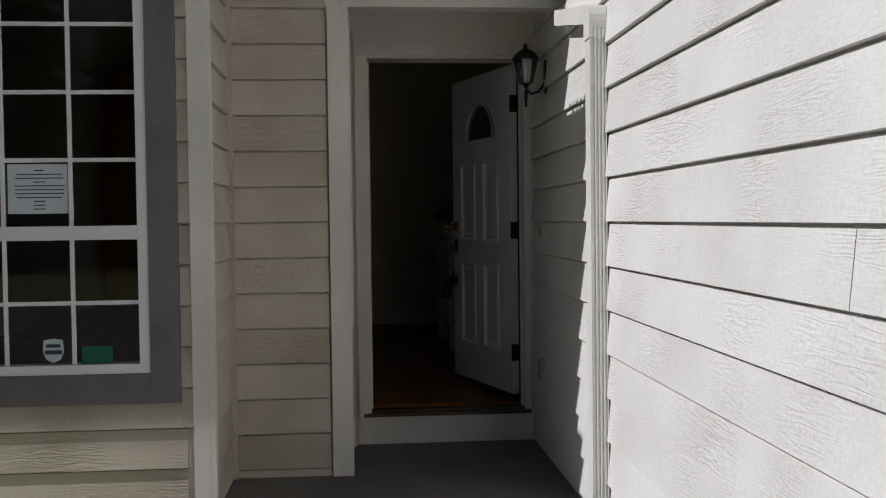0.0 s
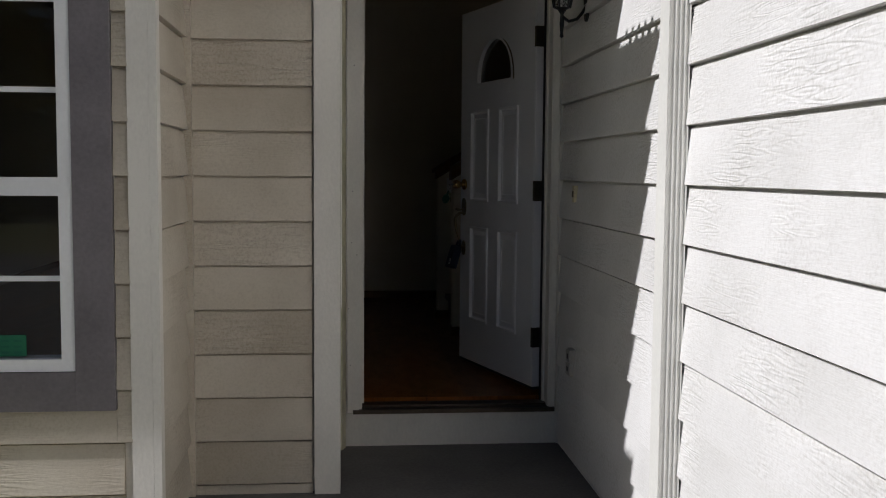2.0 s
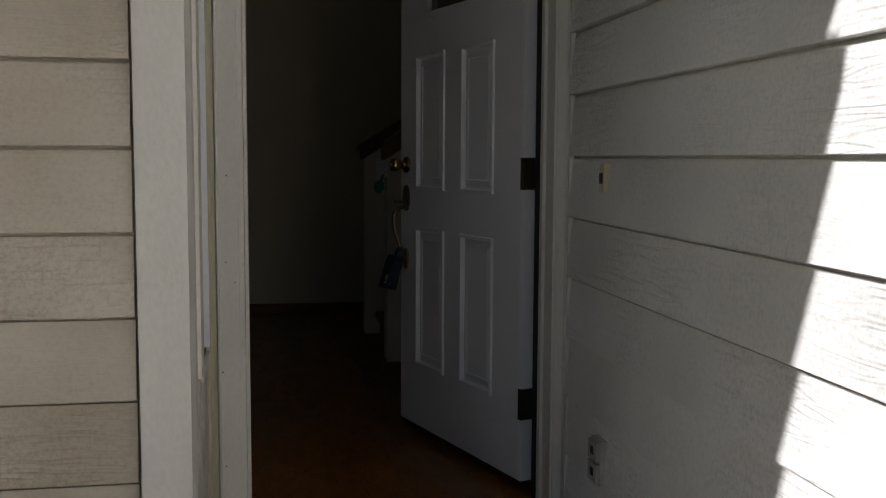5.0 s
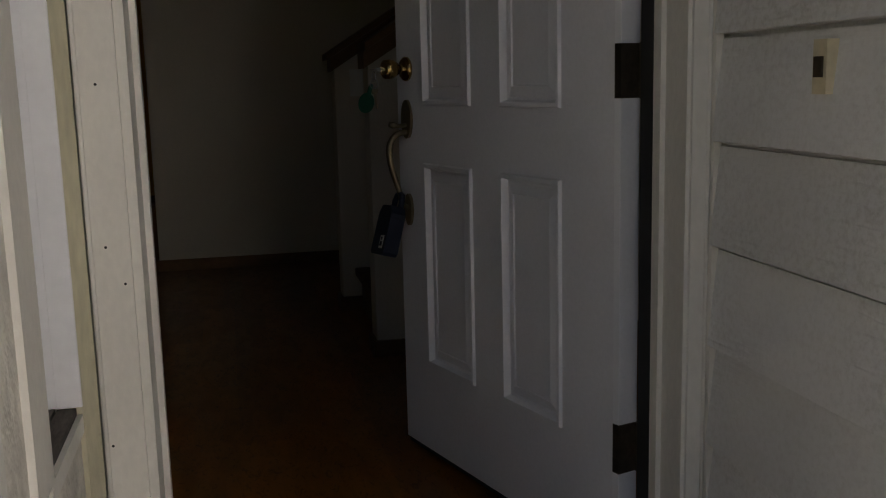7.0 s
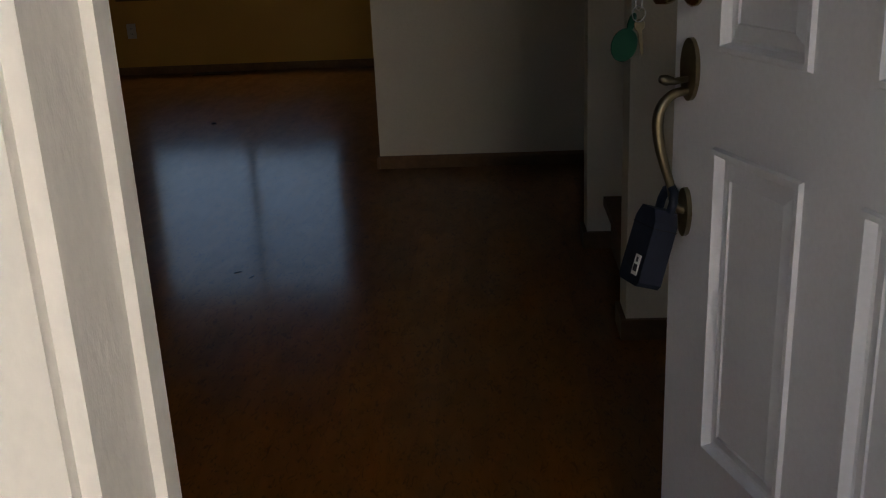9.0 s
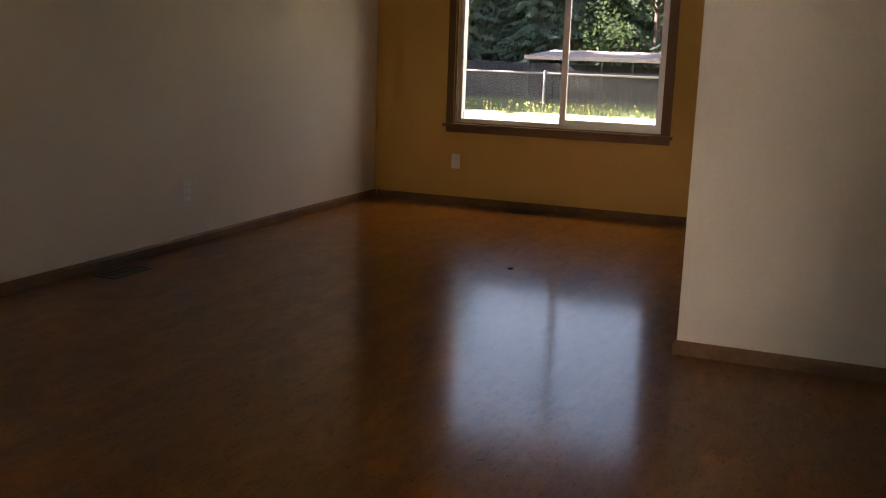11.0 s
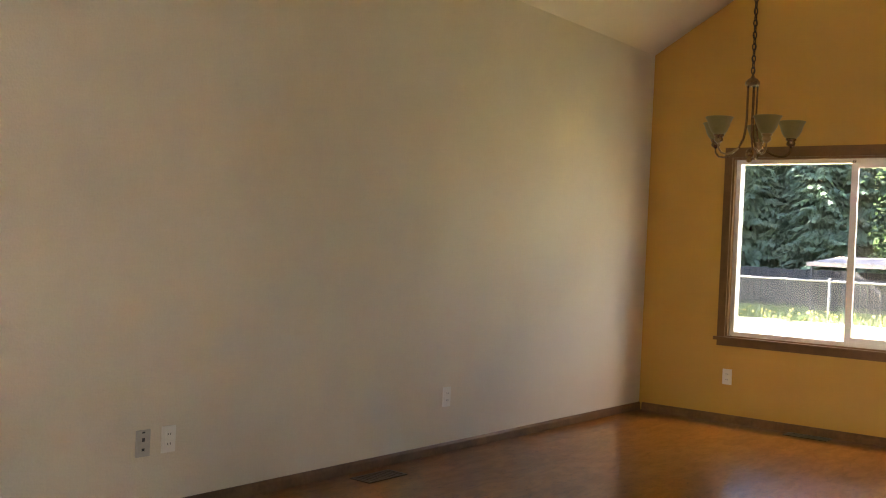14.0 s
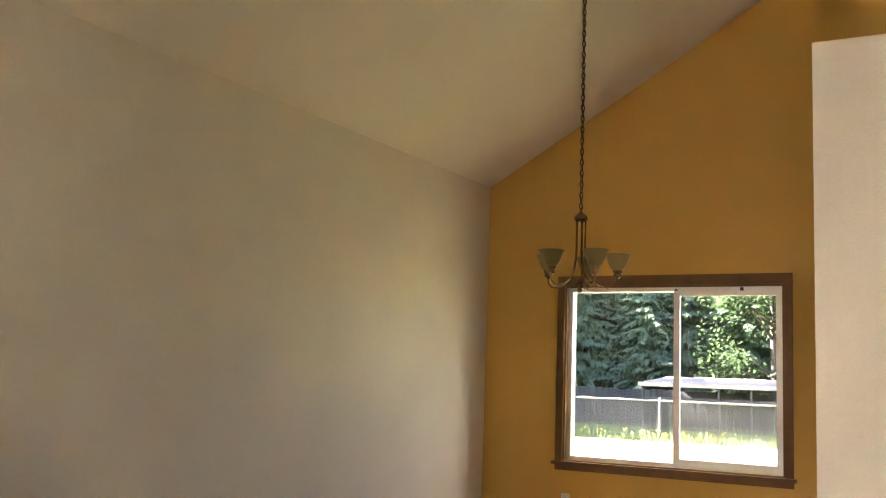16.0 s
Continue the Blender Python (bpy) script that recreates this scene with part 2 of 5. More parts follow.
FLOOR = floor_mat()
GLASS = glass_mat("window_glass")
COATED = glass_mat("coated_window_glass", (0.8, 0.82, 0.84))
COATED.node_tree.nodes["Principled BSDF"].inputs["IOR"].default_value = 1.36
FROST = mat("frosted_cream_glass", (0.23, 0.185, 0.07), 0.55, spec=0.2, spread=0.1, scale=8, fine=90, bump=0.05)
BRONZE = mat("antique_bronze", (0.26, 0.155, 0.062), 0.26, metal=0.9, spread=0.3, bump=0.05)
CHAINMETAL = mat("dark_chain_metal", (0.05, 0.032, 0.017), 0.45, metal=0.6, spread=0.3, bump=0.05)
BRASS = mat("polished_brass", (0.45, 0.29, 0.10), 0.2, metal=1.0, spread=0.12, bump=0.02)
OLDBRASS = mat("tarnished_brass", (0.25, 0.20, 0.12), 0.32, metal=0.9, spread=0.25, bump=0.05)
STEEL = mat("bright_steel", (0.62, 0.62, 0.63), 0.25, metal=1.0, spread=0.1, bump=0.02)
HINGE = mat("dark_hinge_metal", (0.10, 0.08, 0.06), 0.45, metal=0.8, spread=0.4, bump=0.1)
BLACK = mat("black_iron", (0.012, 0.012, 0.013), 0.45, metal=0.3, spread=0.3, bump=0.08)
DARK = mat("dark_weatherstrip", (0.014, 0.013, 0.013), 0.8, spread=0.2, bump=0.05)
NAVY = mat("navy_rubber", (0.005, 0.009, 0.024), 0.55, spread=0.3, bump=0.12)
GREEN = mat("green_plastic", (0.003, 0.04, 0.021), 0.6, spec=0.15, spread=0.1, bump=0.02)
PLATE = mat("ivory_plastic", (0.74, 0.72, 0.66), 0.35, spread=0.04, bump=0.02)
GREYPLATE = mat("grey_metal_cover", (0.42, 0.40, 0.37), 0.45, metal=0.0, spread=0.15, bump=0.05)
INK = mat("dark_ink", (0.05, 0.05, 0.06), 0.8, spread=0.05, bump=0)
PAPER = mat("pale_paper", (0.62, 0.68, 0.72), 0.8, spread=0.05, bump=0.05)
STICKER = mat("green_sticker", (0.009, 0.14, 0.07), 0.5, spread=0.05, bump=0)
VENT = mat("brown_vent_metal", (0.07, 0.042, 0.025), 0.45, metal=0.4, spread=0.2, bump=0.05)
LAWN = mat("sunny_lawn", (0.25, 0.25, 0.11), 0.9, spread=0.35, scale=0.6, fine=25, bump=0.8)
NEEDLE = foliage("conifer_needles", (0.17, 0.255, 0.19), 0.25, 1.2)
LEAF = mat("light_green_leaves", (0.06, 0.10, 0.03), 0.6, spread=0.45, scale=1.6, fine=12, bump=0.1)
LEAFDARK = foliage("green_tree_leaves", (0.030, 0.055, 0.022), 0.25, 1.6)
BARK = mat("dark_bark", (0.06, 0.045, 0.035), 0.9, spread=0.4, scale=6, fine=30, bump=0.6)
GALV = mat("galvanised_steel", (0.10, 0.105, 0.115), 0.5, metal=0.4, spread=0.15, bump=0.05)
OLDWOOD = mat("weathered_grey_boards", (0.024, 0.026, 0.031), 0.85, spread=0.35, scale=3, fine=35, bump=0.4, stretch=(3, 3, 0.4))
OLDPOST = mat("weathered_post_paint", (0.045, 0.044, 0.046), 0.8, spread=0.3, scale=4, fine=40, bump=0.2)
TIN = mat("pale_roof_sheet", (0.28, 0.235, 0.215), 0.7, spread=0.25, scale=1.5, fine=20, bump=0.1)
PETAL = mat("yellow_petals", (0.62, 0.50, 0.10), 0.6, spread=0.1, bump=0)
SHINGLE = mat("grey_shingles", (0.09, 0.088, 0.085), 0.9, spread=0.4, scale=8, fine=60, bump=0.6)

# ---- mesh helpers ----


def box(bm, x0, x1, y0, y1, z0, z1):
    v = [bm.verts.new((x, y, z)) for x in (x0, x1) for y in (y0, y1) for z in (z0, z1)]
    for q in ((0, 1, 3, 2), (4, 6, 7, 5), (0, 4, 5, 1), (2, 3, 7, 6), (0, 2, 6, 4), (1, 5, 7, 3)):
        bm.faces.new([v[i] for i in q])
    return v


def prism(bm, outline, axis, a, b):
    """A solid between a and b along an axis, from its outline in the two other axes (in order)."""
    def place(p, c):
        p = list(p)
        p.insert("xyz".index(axis), c)
        return p
    lo = [bm.verts.new(place(p, a)) for p in outline]
    hi = [bm.verts.new(place(p, b)) for p in outline]
    bm.faces.new(lo)
    bm.faces.new(hi[::-1])
    n = len(outline)
    for i in range(n):
        bm.faces.new((lo[i], hi[i], hi[(i + 1) % n], lo[(i + 1) % n]))


def tube(bm, path, radii, sides=10, closed=True):
    """A round bar along a path, with a radius at each point."""
    rings = []
    for i, p in enumerate(path):
        p = Vector(p)
        d = (Vector(path[min(i + 1, len(path) - 1)]) - Vector(path[max(i - 1, 0)])).normalized()
        u = d.orthogonal().normalized() if i == 0 else (last - d * last.dot(d)).normalized()
        last, w = u, d.cross(u)
        r = radii[i] if isinstance(radii, (list, tuple)) else radii
        rings.append([bm.verts.new(p + (u * math.cos(k * math.tau / sides) + w * math.sin(k * math.tau / sides)) * r) for k in range(sides)])
    for a, b in zip(rings, rings[1:]):
        for k in range(sides):
            bm.faces.new((a[k], a[(k + 1) % sides], b[(k + 1) % sides], b[k]))
    if closed:
        bm.faces.new(rings[0][::-1])
        bm.faces.new(rings[-1])


def lathe(bm, profile, centre=(0, 0, 0), sides=24, axis="z"):
    """A turned shape from pairs of radius and height."""
    rings = []
    for r, h in profile:
        ring = []
        for k in range(sides):
            c, s = math.cos(k * math.tau / sides) * r, math.sin(k * math.tau / sides) * r
            p = {"z": (c, s, h), "x": (h, c, s), "y": (s, h, c)}[axis]
            ring.append(bm.verts.new(Vector(p) + Vector(centre)))
        rings.append(ring)
    for a, b in zip(rings, rings[1:]):
        for k in range(sides):
            bm.faces.new((a[k], a[(k + 1) % sides], b[(k + 1) % sides], b[k]))
    if profile[0][0] > 1e-5:
        bm.faces.new(rings[0][::-1])
    if profile[-1][0] > 1e-5:
        bm.faces.new(rings[-1])


def finish(bm, bevel=0.0, smooth=False):
    if bevel:
        bmesh.ops.bevel(bm, geom=[e for e in bm.edges if len(e.link_faces) == 2 and e.calc_face_angle(0) > 0.6], offset=bevel, segments=2, affect="EDGES", clamp_overlap=True)
    bmesh.ops.recalc_face_normals(bm, faces=bm.faces)
    if smooth:
        for f in bm.faces:
            f.smooth = True
    return bm


def part(name, bm, material, parent=None, label="", bevel=0.0, smooth=False, m=None):
    finish(bm, bevel, smooth)
    me = bpy.data.meshes.new(name)
    bm.to_mesh(me)
    bm.free()
    me.materials.append(material)
    if smooth:
        me.shade_smooth()
    ob = new(name, me)
    ob.parent = parent
    if m is not None:
        ob.matrix_local = m
    return tagged(ob, label)


def boxes(*dims):
    bm = bmesh.new()
    for d in dims:
        box(bm, *d)
    return bm


def thing(name, label, category, m=None, group="", kind=""):
    ob = new(name)
    ob.empty_display_size = 0.1
    if m is not None:
        ob.matrix_world = m
    return tagged(ob, label, category, group, kind)


def structure(name, bm, material, label, category, bevel=0.0):
    return tagged(part(name, bm, material, bevel=bevel), label, category, kind="structure")


# ---- the plan, in metres; the door sill is z = 0 ----
FLOOR_Z = 0.022
XR = 0.954          # face of the long side wall by the entry
PORCH = -0.174      # porch slab
YWIN = -1.32        # front wall with the gridded window
YENT = -0.68        # short wall beside the entry
XRET = -0.69       # return between the two
XJ = -0.088         # side of the entry recess
COURSE, LINE = 0.1772, 1.091
XL, YF, YP = -3.385, 7.50, 4.05
EAVE, SLOPE = 2.935, 0.583
RIDGE_X = 1.2
ROOF_Z = EAVE + (RIDGE_X - XL) * SLOPE

# ---- ground ----
ground = structure("ground", boxes((-150, 150, -150, 150, -0.8, -0.32)), LAWN, "sunlit short green lawn around the house", "lawn")
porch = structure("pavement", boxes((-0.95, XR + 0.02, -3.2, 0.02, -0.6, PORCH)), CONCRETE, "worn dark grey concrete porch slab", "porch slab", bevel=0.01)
structure("pavement_2", boxes((-6, 1.1, -14, -3.21, -0.6, PORCH - 0.02)), PALECONCRETE, "pale concrete driveway in front of the porch", "driveway")

# ---- shell ----
wall_right = structure("wall_right", boxes((XR + 0.016, XR + 0.15, -9.5, 0.12, -0.7, 3.1)), TRIM, "long side wall clad in cream lap siding", "exterior wall")
wall_window = structure("wall_window", boxes((-4.2, -2.175, YWIN + 0.016, YWIN + 0.15, -0.7, 2.75), (-0.94, XRET - 0.142, YWIN + 0.016, YWIN + 0.15, -0.7, 2.75),
                        (-2.175, -0.94, YWIN + 0.016, YWIN + 0.15, -0.7, 0.46), (-2.175, -0.94, YWIN + 0.016, YWIN + 0.15, 2.27, 2.75)), TRIM,
                        "front wall with cream lap siding around a gridded window", "exterior wall")
wall_return = structure("wall_return", boxes((XRET - 0.14, XRET - 0.016, YWIN + 0.016, YENT + 0.14, -0.7, 2.75)), TRIM, "short return wall with cream lap siding", "exterior wall")
wall_entry = structure("wall_entry", boxes((XRET - 0.016, -0.2, YENT + 0.016, YENT + 0.14, -0.7, 2.75)), TRIM, "narrow wall beside the entry with cream lap siding", "exterior wall")
wall_jamb = structure("wall_jamb", boxes((-0.2, XJ - 0.004, YENT + 0.02, -0.332, -0.7, 2.75), (-0.2, XJ - 0.02, -0.070, 0.14, -0.7, 2.75), (-0.2, XJ - 0.004, -0.332, -0.0705, -0.7, 0.534), (-0.2, XJ - 0.02, -0.332, -0.0705, 2.18, 2.75)), STUCCO, "side of the entry recess with rough patched paint", "exterior wall")
structure("wall_door", boxes((XJ - 0.02, XR + 0.15, 0.012, 0.13, 2.06, 2.75), (0.936, XR + 0.15, 0.012, 0.13, -0.2, 2.06), (XJ - 0.02, -0.036, 0.012, 0.13, -0.2, 2.06)), TRIM,
          "cream painted wall above and beside the entrance door", "exterior wall")
structure("beam", boxes((XJ - 0.11, XR - 0.002, YENT - 0.012, YENT + 0.1, 2.18, 2.75)), TRIM, "cream painted beam across the entry recess", "beam", bevel=0.004)
structure("ceiling_porch", boxes((XJ - 0.1, XR, YENT + 0.1, 0.012, 2.32, 2.4)), TRIM, "cream boarded ceiling over the entry recess", "porch ceiling")

# inside
structure("floor", boxes((XL - 0.05, 5.0, 0.152, YF + 0.05, -0.12, FLOOR_Z), (XL - 0.05, -0.21, YENT + 0.14, 0.151, -0.12, FLOOR_Z), (XL - 0.05, XRET - 0.15, YWIN + 0.14, YENT + 0.139, -0.12, FLOOR_Z)), FLOOR, "glossy orange-brown wood laminate floor, scuffed and empty", "laminate floor")
structure("wall_left", boxes((XL - 0.13, XL, YWIN + 0.1, YF + 0.13, -0.12, EAVE + 0.02)), OFFWHITE, "bare off-white painted living room wall", "interior wall")
WX0, WX1, WZ0, WZ1 = -2.678, -0.976, 0.685, 2.078
bm = boxes((XL, WX0, YF, YF + 0.13, -0.12, EAVE), (WX0, WX1, YF, YF + 0.13, -0.12, WZ0), (WX0, WX1, YF, YF + 0.13, WZ1, EAVE), (WX1, 5.0, YF, YF + 0.13, -0.12, EAVE))
prism(bm, [(XL, EAVE), (RIDGE_X, ROOF_Z), (5.0, ROOF_Z - (5.0 - RIDGE_X) * SLOPE), (5.0, EAVE)], "y", YF, YF + 0.13)
structure("wall_far", bm, MUSTARD, "mustard yellow painted gable wall with a sliding window", "interior wall")
structure("wall_partition", boxes((-0.262, 5.0, YP, YP + 0.14, 0, 2.70)), OFFWHITE, "off-white partition wall that stops short of the vaulted ceiling", "partition wall", bevel=0.006)
structure("wall_kitchen", boxes((-0.17, 5.0, YP + 0.9, YP + 1.02, 0, 5.2)), MUSTARD, "mustard yellow wall rising behind the partition", "interior wall")
bm = bmesh.new()
prism(bm, [(XL - 0.2, EAVE - 0.2 * SLOPE), (RIDGE_X, ROOF_Z), (5.2, ROOF_Z - (5.2 - RIDGE_X) * SLOPE), (5.2, ROOF_Z - (5.2 - RIDGE_X) * SLOPE + 0.14), (RIDGE_X, ROOF_Z + 0.14), (XL - 0.2, EAVE - 0.2 * SLOPE + 0.14)], "y", 0.0, YF + 0.13)
structure("ceiling", bm, CEIL, "white painted vaulted ceiling", "ceiling")
structure("ceiling_front", boxes((XL - 0.1, XJ - 0.1, YWIN + 0.1, 0.14, 2.76, 2.9)), CEIL, "flat white ceiling behind the front window", "ceiling")
structure("wall_right_inside", boxes((5.0, 5.13, 0.13, YF + 0.13, -0.12, 3.2)), OFFWHITE, "off-white wall closing the far side of the house", "interior wall")
bm = boxes((1.1, 5.0, 0.0, 0.13, -0.12, EAVE), )
prism(bm, [(XL - 0.1, 2.9), (XL - 0.1, EAVE), (RIDGE_X, ROOF_Z), (5.1, ROOF_Z - (5.1 - RIDGE_X) * SLOPE), (5.1, 2.752), (XJ - 0.1, 2.752), (XJ - 0.1, 2.9)], "y", 0.014, 0.128)
structure("wall_front_inside", bm, OFFWHITE, "off-white inner face of the front wall", "interior wall")
# roof over the front wing, unseen, shaped so its shadows fit the recess and walls
bm = bmesh.new()
prism(bm, [(-0.37, 2.52), (-0.37, 2.56), (-4.6, 2.56 + 4.23 * 0.3), (-4.6, 2.52 + 4.23 * 0.3 - 0.1)], "y", -1.66, 0.0)
# tabs added on the rim for the toothed edge of its shadow
for k in range(5):
    y = -1.64 + 0.075 * k
    prism(bm, [(y, 2.555), (y + 0.05, 2.555), (y + 0.035, 2.60), (y + 0.012, 2.60)], "x", -0.41, -0.38)
roof = structure("roof_wing", bm, SHINGLE, "grey shingled roof over the front wing", "roof")
# eave out of view, its front stepped to set where the shade ends
structure("roof_eave", boxes((-8.0, -2.4, -1.797, YWIN, 2.46, 2.54), (-2.4, -0.80, -1.66, YWIN, 2.46, 2.54)), TRIM, "boarded eave over the front window", "eave")
structure("roof_porch", boxes((-0.36, XR, -1.03, 0.0, 2.45, 2.53)), SHINGLE, "low roof over the entry", "roof")

# ---- siding, board by board ----


def board_mesh(name, length, paint, height=COURSE, out=0.025):
    """One lap board along +x, facing -y, its lower edge proud."""
    bm = bmesh.new()
    prism(bm, [(-out, 0.0095), (-out + 0.002, 0.008), (0.003, 0.008), (0.003, 0.0), (0.004, 0.0), (0.004, height), (-0.008, height)], "x", 0, length)
    finish(bm)
    me = bpy.data.meshes.new(name)
    bm.to_mesh(me)
    bm.free()
    me.materials.append(paint)
    return me


def lay_boards(wall, runs, m, paint):
    """Boards on a wall: runs of (course number, start, length); shared meshes for equal lengths."""
    cache = {}
    for course, start, length in runs:
        me = cache.setdefault(round(length, 3), None) or board_mesh("siding_board", length, paint)
        cache[round(length, 3)] = me
        ob = new("siding_board", me)
        ob.parent = wall
        ob.matrix_local = m @ pose(start, 0, LINE + course * COURSE)


courses = range(-8, 9)
JOINTS = {-1: 3.76, 2: 6.3, -4: 5.6, 5: 3.1, -6: 2.9}
runs = []
for c in courses:
    j = JOINTS.get(c)
    runs += [(c, 0.017, 9.428)] if j is None else [(c, 0.017, j - 0.019), (c, j + 0.002, 9.4 - j)]
lay_boards(wall_right, runs, pose(XR + 0.012, 0, 0, 0, 0, -90), SIDING)
dz = 0.749 - LINE + 2 * COURSE
low = pose(0, 0, dz)
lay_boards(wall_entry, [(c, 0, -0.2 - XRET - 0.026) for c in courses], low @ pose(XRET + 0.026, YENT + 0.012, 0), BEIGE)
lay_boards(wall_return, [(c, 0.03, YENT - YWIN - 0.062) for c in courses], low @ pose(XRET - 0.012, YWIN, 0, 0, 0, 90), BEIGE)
runs = []
for c in courses:
    z = LINE + c * COURSE + dz
    if z + COURSE < 0.37 or z > 2.4:
        runs.append((c, 0, 3.4))
    else:
        runs += [(c, 0, 1.79), (c, 3.38, 0.02 + 0.03)]
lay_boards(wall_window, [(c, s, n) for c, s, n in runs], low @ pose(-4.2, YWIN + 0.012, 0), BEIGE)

cut = max(LINE + c * COURSE + dz for c in courses if LINE + c * COURSE + dz < 0.33)
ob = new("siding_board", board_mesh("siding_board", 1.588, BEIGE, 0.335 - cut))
ob.parent = wall_window
ob.matrix_local = pose(-2.409, YWIN + 0.012, cut)

# corner boards, casings, sills
structure("trim_corner", boxes((-0.772, XRET - 0.0125, YWIN - 0.012, YWIN + 0.012, -0.6, 2.5), (XRET - 0.012, XRET + 0.014, YWIN - 0.012, YWIN + 0.045, -0.6, 2.5)), TRIM, "cream corner board on the front wall", "corner board", bevel=0.003)
structure("trim_inner_corner", boxes((XRET - 0.004, XRET + 0.026, YENT - 0.032, YENT + 0.012, -0.17, 2.5)), BEIGE, "cream inside corner strip", "corner strip", bevel=0.003)
structure("trim_entry_post", boxes((-0.192, XJ, YENT - 0.02, YENT + 0.02, PORCH, 2.18), (XJ - 0.02, XJ, YENT + 0.02, YENT + 0.13, PORCH, 2.18)), TRIM, "cream board at the edge of the entry recess", "corner board", bevel=0.004)
structure("trim_right_inner", boxes((XR - 0.008, XR + 0.006, -0.016, 0.012, PORCH, 2.32)), TRIM, "cream strip between door casing and siding", "corner strip", bevel=0.003)

# ---- entrance door ----
door_frame = thing("door_frame", "cream painted entrance door frame with a wide casing", "door frame", kind="structure")
part("casing", boxes((-0.062, -0.006, -0.022, 0.012, -0.01, 2.052)), TRIM, door_frame, bevel=0.003)
part("casing", boxes((0.911, 0.937, -0.006, 0.012, -0.01, 2.052)), TRIM, door_frame, bevel=0.003)
part("casing", boxes((-0.07, 0.939, -0.024, 0.012, 2.053, 2.115)), TRIM, door_frame, bevel=0.005)
for x, y in ((-0.0635, -0.0215), (0.9415, -0.004)):
    bm = bmesh.new()
    tube(bm, [(x, y, -0.01), (x, y, 2.052)], 0.0042, 12)
    part("casing_bead", bm, TRIM, door_frame, smooth=True)
bm = bmesh.new()
for x, z in ((-0.037, 1.04), (-0.041, 0.80), (-0.017, 0.743), (-0.054, 0.49), (-0.03, 1.62), (-0.048, 0.22)):
    lathe(bm, [(0.0022, -0.0224), (0.0018, -0.0216)], (x, 0, z), 8, "y")
part("nail_holes", bm, DARK, door_frame, "small dark nail holes in the casing")
part("jamb", boxes((-0.035, 0.0085, -0.008, 0.128, 0.004, 2.04)), TRIM, door_frame, bevel=0.003)
part("jamb", boxes((0.904, 0.9355, 0.002, 0.17, 0.004, 2.04)), TRIM, door_frame, bevel=0.003)
part("jamb_stop", boxes((0.0085, 0.0185, 0.085, 0.115, 0.004, 2.028), (0.894, 0.904, 0.085, 0.115, 0.004, 2.028)), TRIM, door_frame, bevel=0.002)
part("jamb_head", boxes((-0.035, 0.935, 0.0, 0.17, 2.036, 2.06)), TRIM, door_frame)
part("weatherstrip", boxes((0.893, 0.904, 0.116, 0.168, 0.004, 2.03)), DARK, door_frame)
part("threshold", boxes((-0.035, 0.935, -0.024, 0.15, -0.016, 0.004), (-0.02, 0.92, 0.04, 0.09, 0.004, 0.012)), HINGE, door_frame, "worn dark wooden threshold", bevel=0.004)
structure("step_riser", boxes((XJ, XR - 0.004, -0.006, 0.012, PORCH, -0.018)), TRIM, "scuffed cream riser board under the entrance door", "step riser", bevel=0.003)

PIN, SWING, LEAF_W, THICK = (0.903, 0.195), 72.6, 0.905, 0.044
door = thing("door_1", "grey-white panelled entrance door with fanlight, standing open", "door", pose(PIN[0], PIN[1], 0, 0, 0, -SWING), kind="structure")
# the leaf runs from the hinge towards -x; its outer face is y = -THICK
PANELS = [(0.185, 0.412), (0.535, 0.768)]
ROWS = [(0.298, 0.828), (0.972, 1.475)]


def leaf_mesh():
    """The leaf, with sunk mouldings round raised panels and an opening for the fanlight."""
    bm = bmesh.new()
    us = sorted({0.0, LEAF_W, *[u for p in PANELS for u in p], 0.24, 0.70})
    zs = sorted({0.06, 2.03, *[z for r in ROWS for z in r], 1.60, 1.86})
    holes = [(a, b, c, d) for a, b in PANELS for c, d in ROWS]

    def inside(u0, u1, z0, z1):
        if any(a - 1e-6 <= u0 and u1 <= b + 1e-6 and c - 1e-6 <= z0 and z1 <= d + 1e-6 for a, b, c, d in holes):
            return True
        return 0.24 - 1e-6 <= u0 and u1 <= 0.70 + 1e-6 and 1.60 - 1e-6 <= z0 and z1 <= 1.86 + 1e-6
    for u0, u1 in zip(us, us[1:]):
        for z0, z1 in zip(zs, zs[1:]):
            if not inside(u0, u1, z0, z1):
                box(bm, -u1, -u0, -THICK, 0, z0, z1)
    bmesh.ops.remove_doubles(bm, verts=bm.verts, dist=1e-5)
    seen = {}
    bm.verts.index_update()
    for f in list(bm.faces):
        seen.setdefault(tuple(sorted(v.index for v in f.verts)), []).append(f)
    bmesh.ops.delete(bm, geom=[f for fs in seen.values() if len(fs) > 1 for f in fs], context="FACES_ONLY")
    return bm


leaf = part("leaf", leaf_mesh(), DOORPAINT, door)


